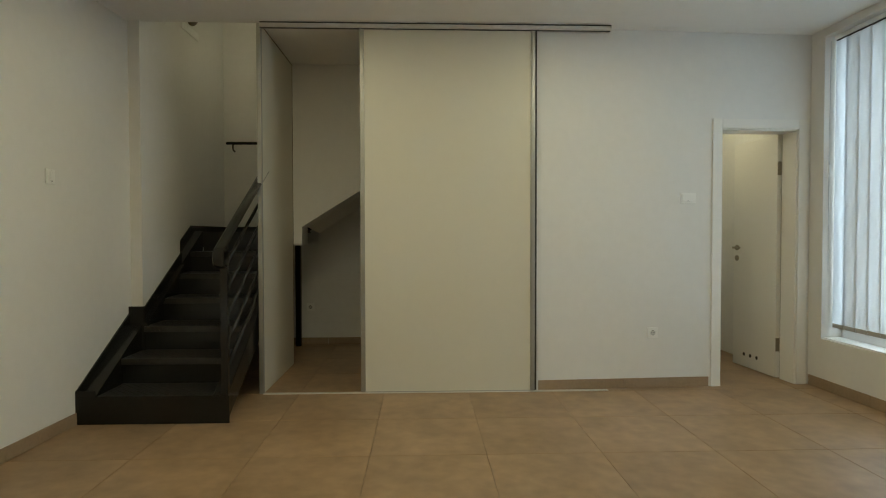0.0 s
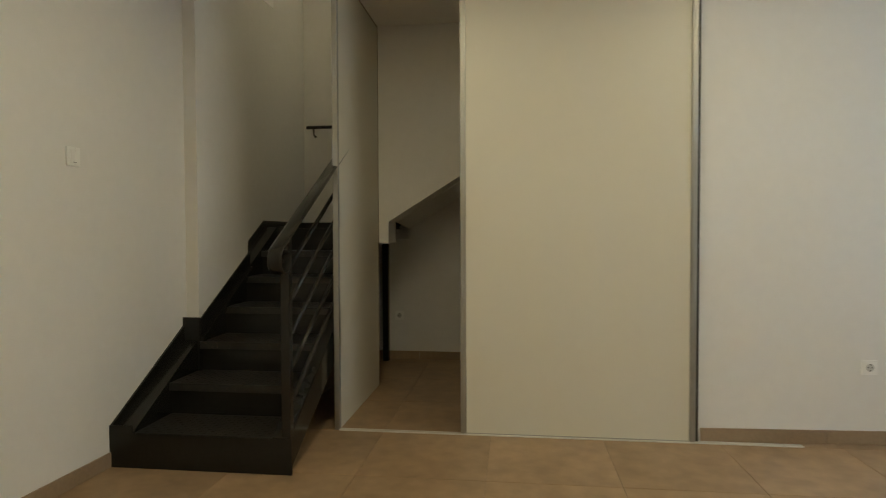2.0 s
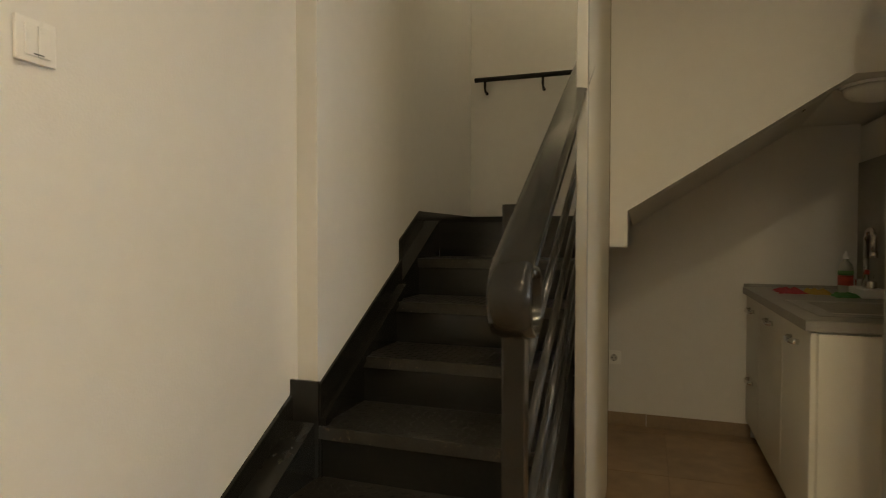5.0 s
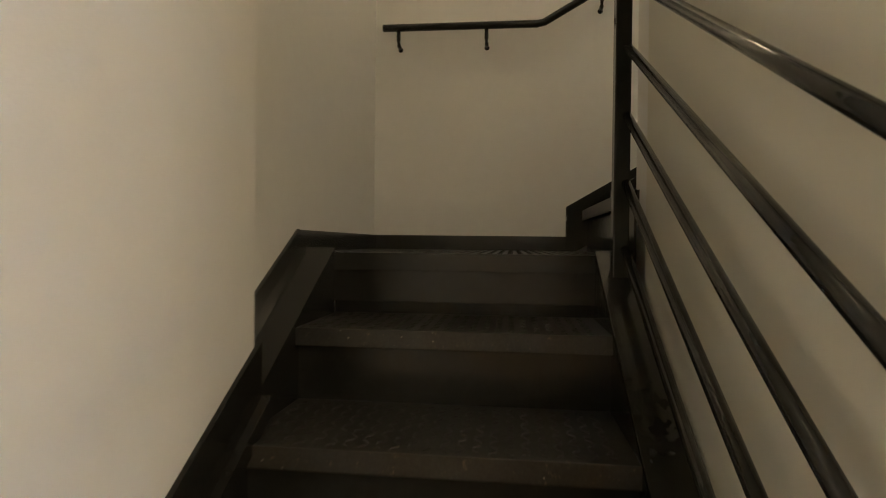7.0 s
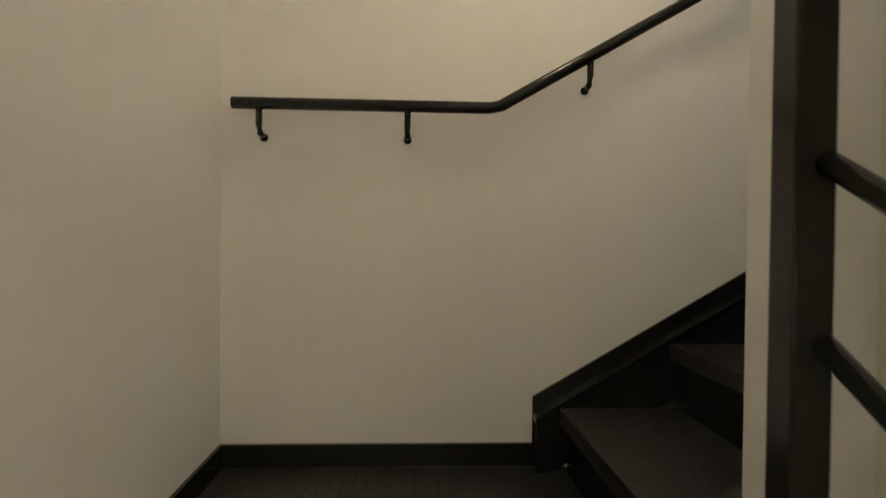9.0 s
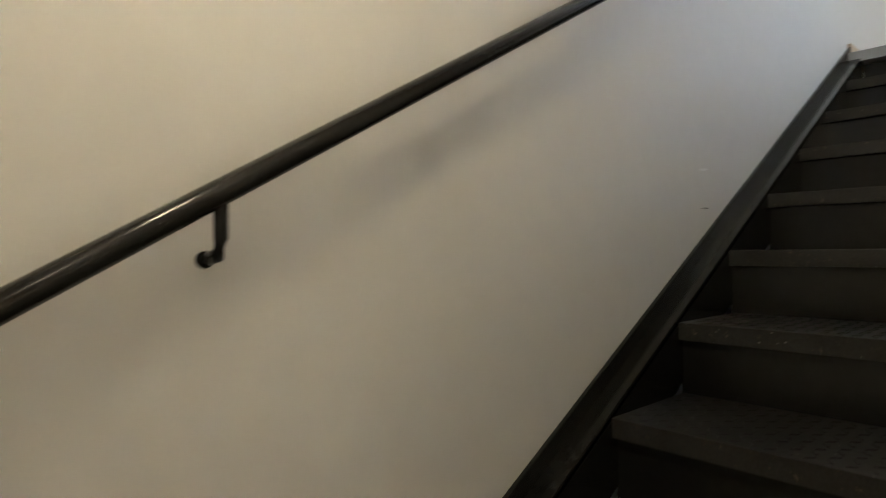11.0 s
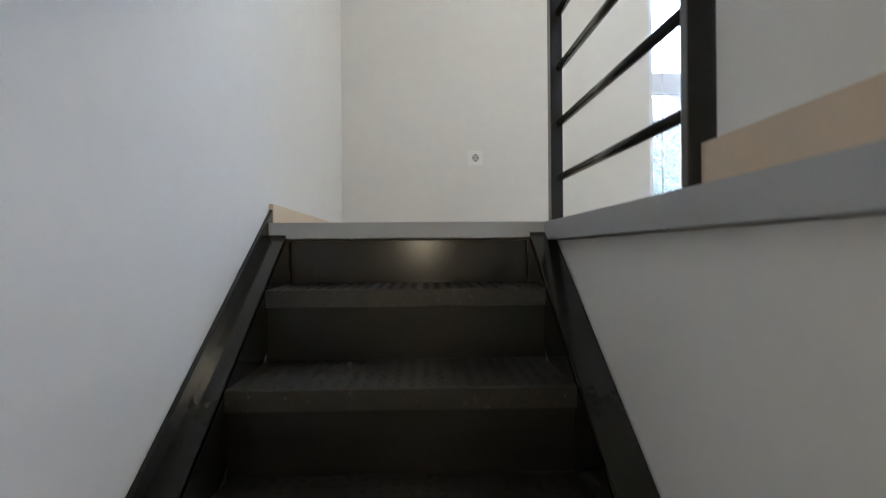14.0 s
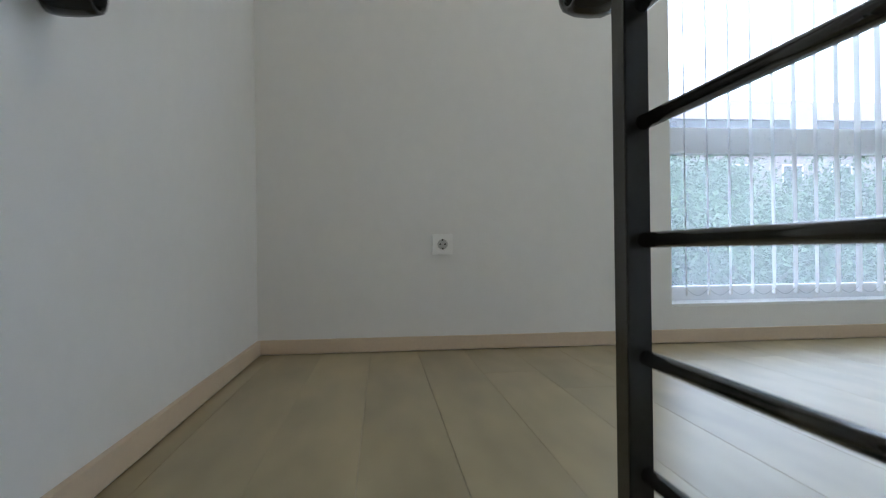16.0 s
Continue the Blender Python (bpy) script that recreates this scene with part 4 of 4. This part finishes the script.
def vertical_blind(name, x, y0, y1, z0, z1, pitch, width, angle, jitter, label, fabric=None, bow=0.0035, weight=None):
    th = thing(name, (x, y0, z1), label, "blind")
    part("head_rail", box(-0.022, y1 - y0, 0.0, 0.022, 0.0, 0.030, 0.003), UPVC, th)
    part("carrier_track", box(-0.010, y1 - y0 + 0.01, -0.008, 0.010, -0.01, 0.0), DARK, th, "dark running groove")
    n = int((y0 - y1) / pitch)
    rnd = random.Random(5)
    bm = bmesh.new()
    L = z1 - z0
    ring = [(-width / 2, 0.0), (-width / 4, 0.7 * bow), (0, bow), (width / 4, 0.7 * bow), (width / 2, 0.0)]
    lo = [bm.verts.new((u, v, -L)) for u, v in ring] ; hi = [bm.verts.new((u, v, -0.004)) for u, v in ring]
    for i in range(4):
        bm.faces.new((lo[i], lo[i + 1], hi[i + 1], hi[i]))
    bmesh.ops.solidify(bm, geom=bm.faces[:], thickness=0.0012)
    me = mesh("slat", bm, fabric or SLAT)
    wbm = box(-width / 2 + 0.004, -0.003, -L + 0.001, width / 2 - 0.004, 0.003, -L + 0.032, 0.001)
    wme = mesh("slat_weight", wbm, weight or PLASTIC)
    for i in range(n):
        sl = new("slat", me)
        sl.parent = th
        sl.matrix_local = pose(0, -pitch * (i + 0.5), 0, 0, 0, angle + rnd.uniform(-jitter, jitter))
        wt = new("slat_weight", wme)
        wt.parent = sl
        if i < n - 1:
            pts = [(0, -pitch * (i + 0.5) - pitch * k / 8, -L + 0.028 - 0.030 * math.sin(math.pi * k / 8)) for k in range(9)]
            part("link_chain", tube(pts, 0.0012, 5), CHAIN, th)
    return th


CHAIN = mat("bead_chain", (0.55, 0.56, 0.58), 0.4, vary=0.05)
HEM = mat("blind_hem", (0.42, 0.39, 0.34), 0.8, vary=0.06)
b_low = vertical_blind("vertical_blind", 4.36, -0.03, WIN_Y1 + 0.02, 0.475, 2.655, 0.116, 0.138, 86.5, 0.4, "closed white vertical blind in the shop window", sheer("closed_blind_fabric", (0.80, 0.82, 0.85), 0.30), 0.0008, HEM)
part("control_chain", tube([(-0.03, 0.02, 0.0), (-0.035, 0.02, -1.0), (-0.03, 0.022, -1.75), (-0.03, 0.03, -1.80), (-0.03, 0.038, -1.75), (-0.028, 0.03, -1.0), (-0.02, 0.028, 0.0)], 0.0022, 6), CHAIN, b_low, "", True)
part("cord_weight", box(-0.042, 0.010, -1.03, -0.022, 0.035, -0.94, 0.004), PLASTIC, b_low)
vertical_blind("vertical_blind", 4.475, UW_Y0 - 0.045, UW_Y1 + 0.05, 3.318, 5.31, 0.1015, 0.089, -27, 2, "open white vertical blind in the upper window")
tag = thing("window_sticker", (4.588, -0.275, 4.13), "plain white hexagonal sticker on the window glass", "sticker")
part("sheet", prism([(0, 0.055, -0.07), (0, 0.062, 0.02), (0, 0.035, 0.07), (0, -0.030, 0.07), (0, -0.060, 0.02), (0, -0.055, -0.07)], (-0.0015, 0, 0)), sheer("sticker_paper", (0.92, 0.93, 0.94), 0.85), tag)

# ---- outside ----
GRASS = mat("grass_ground", (0.07, 0.10, 0.04), 0.9, vary=0.3, scale=0.8)
structure("ground", box(4.9, -300, -0.35, 400, 300, -0.25), GRASS, "green ground outside the building")
BARK = mat("bark", (0.10, 0.075, 0.055), 0.9, vary=0.25, scale=8)
LEAF = mat("leaf_green", (0.075, 0.16, 0.07), 0.5, vary=0.3, scale=1.5, fine=20)


def tree(x, y, h, spread, seed, label):
    rnd = random.Random(seed)
    th = thing("tree", (x, y, -0.25), label, "tree", "trees across the street")
    trunk = bmesh.new()
    tips = []
    base = [(0, 0, 0), (0.05, 0.03, h * 0.25), (0.02, -0.04, h * 0.5), (0.06, 0.02, h * 0.8)]
    for k in range(len(base) - 1):
        r0, r1 = 0.14 * (1 - 0.25 * k), 0.14 * (1 - 0.25 * (k + 1))
        a, b = Vector(base[k]), Vector(base[k + 1])
        ra = [trunk.verts.new(a + Vector((math.cos(t), math.sin(t), 0)) * r0) for t in (i * math.pi / 4 for i in range(8))]
        rb = [trunk.verts.new(b + Vector((math.cos(t), math.sin(t), 0)) * r1) for t in (i * math.pi / 4 for i in range(8))]
        for i in range(8):
            trunk.faces.new((ra[i], ra[(i + 1) % 8], rb[(i + 1) % 8], rb[i]))
    for k in range(11):
        a = Vector((0.03, 0, h * rnd.uniform(0.18, 0.75)))
        ang = rnd.uniform(0, 6.28)
        b = a + Vector((math.cos(ang) * spread * rnd.uniform(0.5, 0.9), math.sin(ang) * spread * rnd.uniform(0.5, 0.9), h * rnd.uniform(0.08, 0.25)))
        tube([a, a.lerp(b, 0.5) + Vector((0, 0, 0.08)), b], 0.03, 6, trunk)
        tips += [b, a.lerp(b, 0.6)]
    part("trunk", trunk, BARK, th)
    tips.append(Vector((0, 0, h * 0.92)))
    verts, faces = [], []
    for c in tips:
        for _ in range(1900):
            d = Vector((rnd.gauss(0, 1), rnd.gauss(0, 1), rnd.gauss(0, 0.8))) * spread * 0.24
            p, s = c + d, rnd.uniform(0.020, 0.045)
            u = Vector((rnd.gauss(0, 1), rnd.gauss(0, 1), rnd.gauss(0, 1))).normalized()
            w = u.orthogonal().normalized()
            n = len(verts)
            verts += [tuple(p - u * s), tuple(p + w * s * 0.5), tuple(p + u * s), tuple(p - w * s * 0.5)]
            faces.append((n, n + 1, n + 2, n + 3))
    me = bpy.data.meshes.new("crown")
    me.from_pydata(verts, [], faces)
    me.materials.append(LEAF)
    cr = new("crown", me)
    cr.parent = th
    return th


for i, (x, y, h) in enumerate(((9.5, 0.4, 5.0), (10.2, -1.6, 5.6), (9.6, -3.4, 4.9), (10.4, -5.4, 5.7), (9.8, -7.3, 5.2), (10.6, 2.2, 5.2), (12.2, -0.8, 6.0), (12.4, -4.4, 6.2))):
    tree(x, y, h * 0.88, 1.4, 20 + i, "leafy green tree across the street")

RENDER_ = mat("facade_render", (0.30, 0.28, 0.32), 0.85, vary=0.08, scale=0.6)
ROOF = mat("roof_tiles", (0.24, 0.19, 0.22), 0.8, vary=0.2, scale=2)
PANE = mat("far_window_pane", (0.10, 0.12, 0.15), 0.15, vary=0.1)


def house(x, y, w, d, h, label):
    th = thing("house", (x, y, -0.25), label, "house", "houses behind the trees")
    part("wall", box(0, -w / 2, 0, d, w / 2, h), RENDER_, th)
    part("roof", prism([(-0.4, -w / 2 - 0.4, h), (d + 0.4, -w / 2 - 0.4, h), (d / 2, -w / 2 - 0.4, h + 2.2)], (0, w + 0.8, 0)), ROOF, th)
    for s in range(int(h // 2.8)):
        for k in range(int(w // 2.6)):
            yy = -w / 2 + 1.3 + 2.6 * k
            wd = part("window", box(-0.03, yy - 0.55, 0.9 + s * 2.8, 0.02, yy + 0.55, 2.2 + s * 2.8), UPVC, th)
            part("pane", box(-0.04, yy - 0.47, 0.98 + s * 2.8, -0.031, yy + 0.47, 2.12 + s * 2.8), PANE, wd)


house(27, -4, 13, 9, 8.9, "three-storey house with a dark tiled roof")
house(29, -20, 15, 9, 9.9, "three-storey house with a dark tiled roof")
house(30, 13, 12, 9, 8.8, "three-storey house with a dark tiled roof")

SKYGLOW = bpy.data.materials.new("bright_overcast_sky")
SKYGLOW.use_nodes = True
sb = SKYGLOW.node_tree.nodes["Principled BSDF"]
sb.inputs["Base Color"].default_value = (0, 0, 0, 1)
sb.inputs["Emission Color"].default_value, sb.inputs["Emission Strength"].default_value = (0.86, 0.93, 1.0, 1), 3.8
structure("backdrop_sky", box(180, -260, -20, 181, 260, 160), SKYGLOW, "bright white overcast sky")

# daylight that enters by the two windows
lamp("window_daylight", "AREA", look((4.60, -1.8, 1.54), (0, -1.8, 1.54)), SKY_LOW, (0.88, 0.95, 1.0), (3.5, 2.1))
lamp("window_daylight", "AREA", look((4.52, -1.07, 5.02), (2.4, -0.9, 3.6)), SKY_UP, (0.86, 0.94, 1.0), (2.9, 0.5))

# ---- floor pieces: tiles below, planks above ----
def pieces(name, material, owner, xs, ys, z, thick, gap, inside, edge=0.0012):
    cache = {}
    for i in range(len(xs) - 1):
        for j in range(len(ys) - 1):
            x0, x1, y0, y1 = xs[i], xs[i + 1], ys[j], ys[j + 1]
            if not inside((x0 + x1) / 2, (y0 + y1) / 2):
                continue
            key = (round(x1 - x0, 3), round(y1 - y0, 3))
            if key not in cache:
                cache[key] = mesh(name, box(-key[0] / 2 + gap, -key[1] / 2 + gap, -thick, key[0] / 2 - gap, key[1] / 2 - gap, 0, edge, seg=1), material)
            ob = new(name, cache[key])
            ob.parent = owner
            ob.location = ((x0 + x1) / 2, (y0 + y1) / 2, z)


FLOOR, FLOOR_UP = bpy.data.objects["floor"], bpy.data.objects["floor_upper"]
T = 0.632
txs = [-1.54, *[0.932 + T * k for k in range(-3, 6)], 4.7]
tys = [-1.27 + T * k for k in range(-7, 6)]
tys = [y for y in tys if y < FAR] + [FAR]
pieces("tile", TILE, FLOOR, txs, tys, 0.0, 0.0055, 0.0011, lambda x, y: True, 0.0008)
PW = 0.1865
rows_y = [1.90 - PW * k for k in range(-2, 28)]
rnd_p = random.Random(3)
for k in range(len(rows_y) - 1):
    ya, yb = rows_y[k + 1], min(rows_y[k], FAR - 0.008)
    start = 1.946 if yb < 1.36 else 2.867
    cuts, x = [start], start + (rnd_p.uniform(0.25, 1.2) if yb < 1.3 else 2.0)
    while x < 4.2:
        cuts.append(x)
        x += 1.28
    cuts.append(4.419)
    pieces("plank", PLANK, FLOOR_UP, cuts, [ya, yb], UP, 0.010, 0.0003, lambda x, y: True, 0.0003)
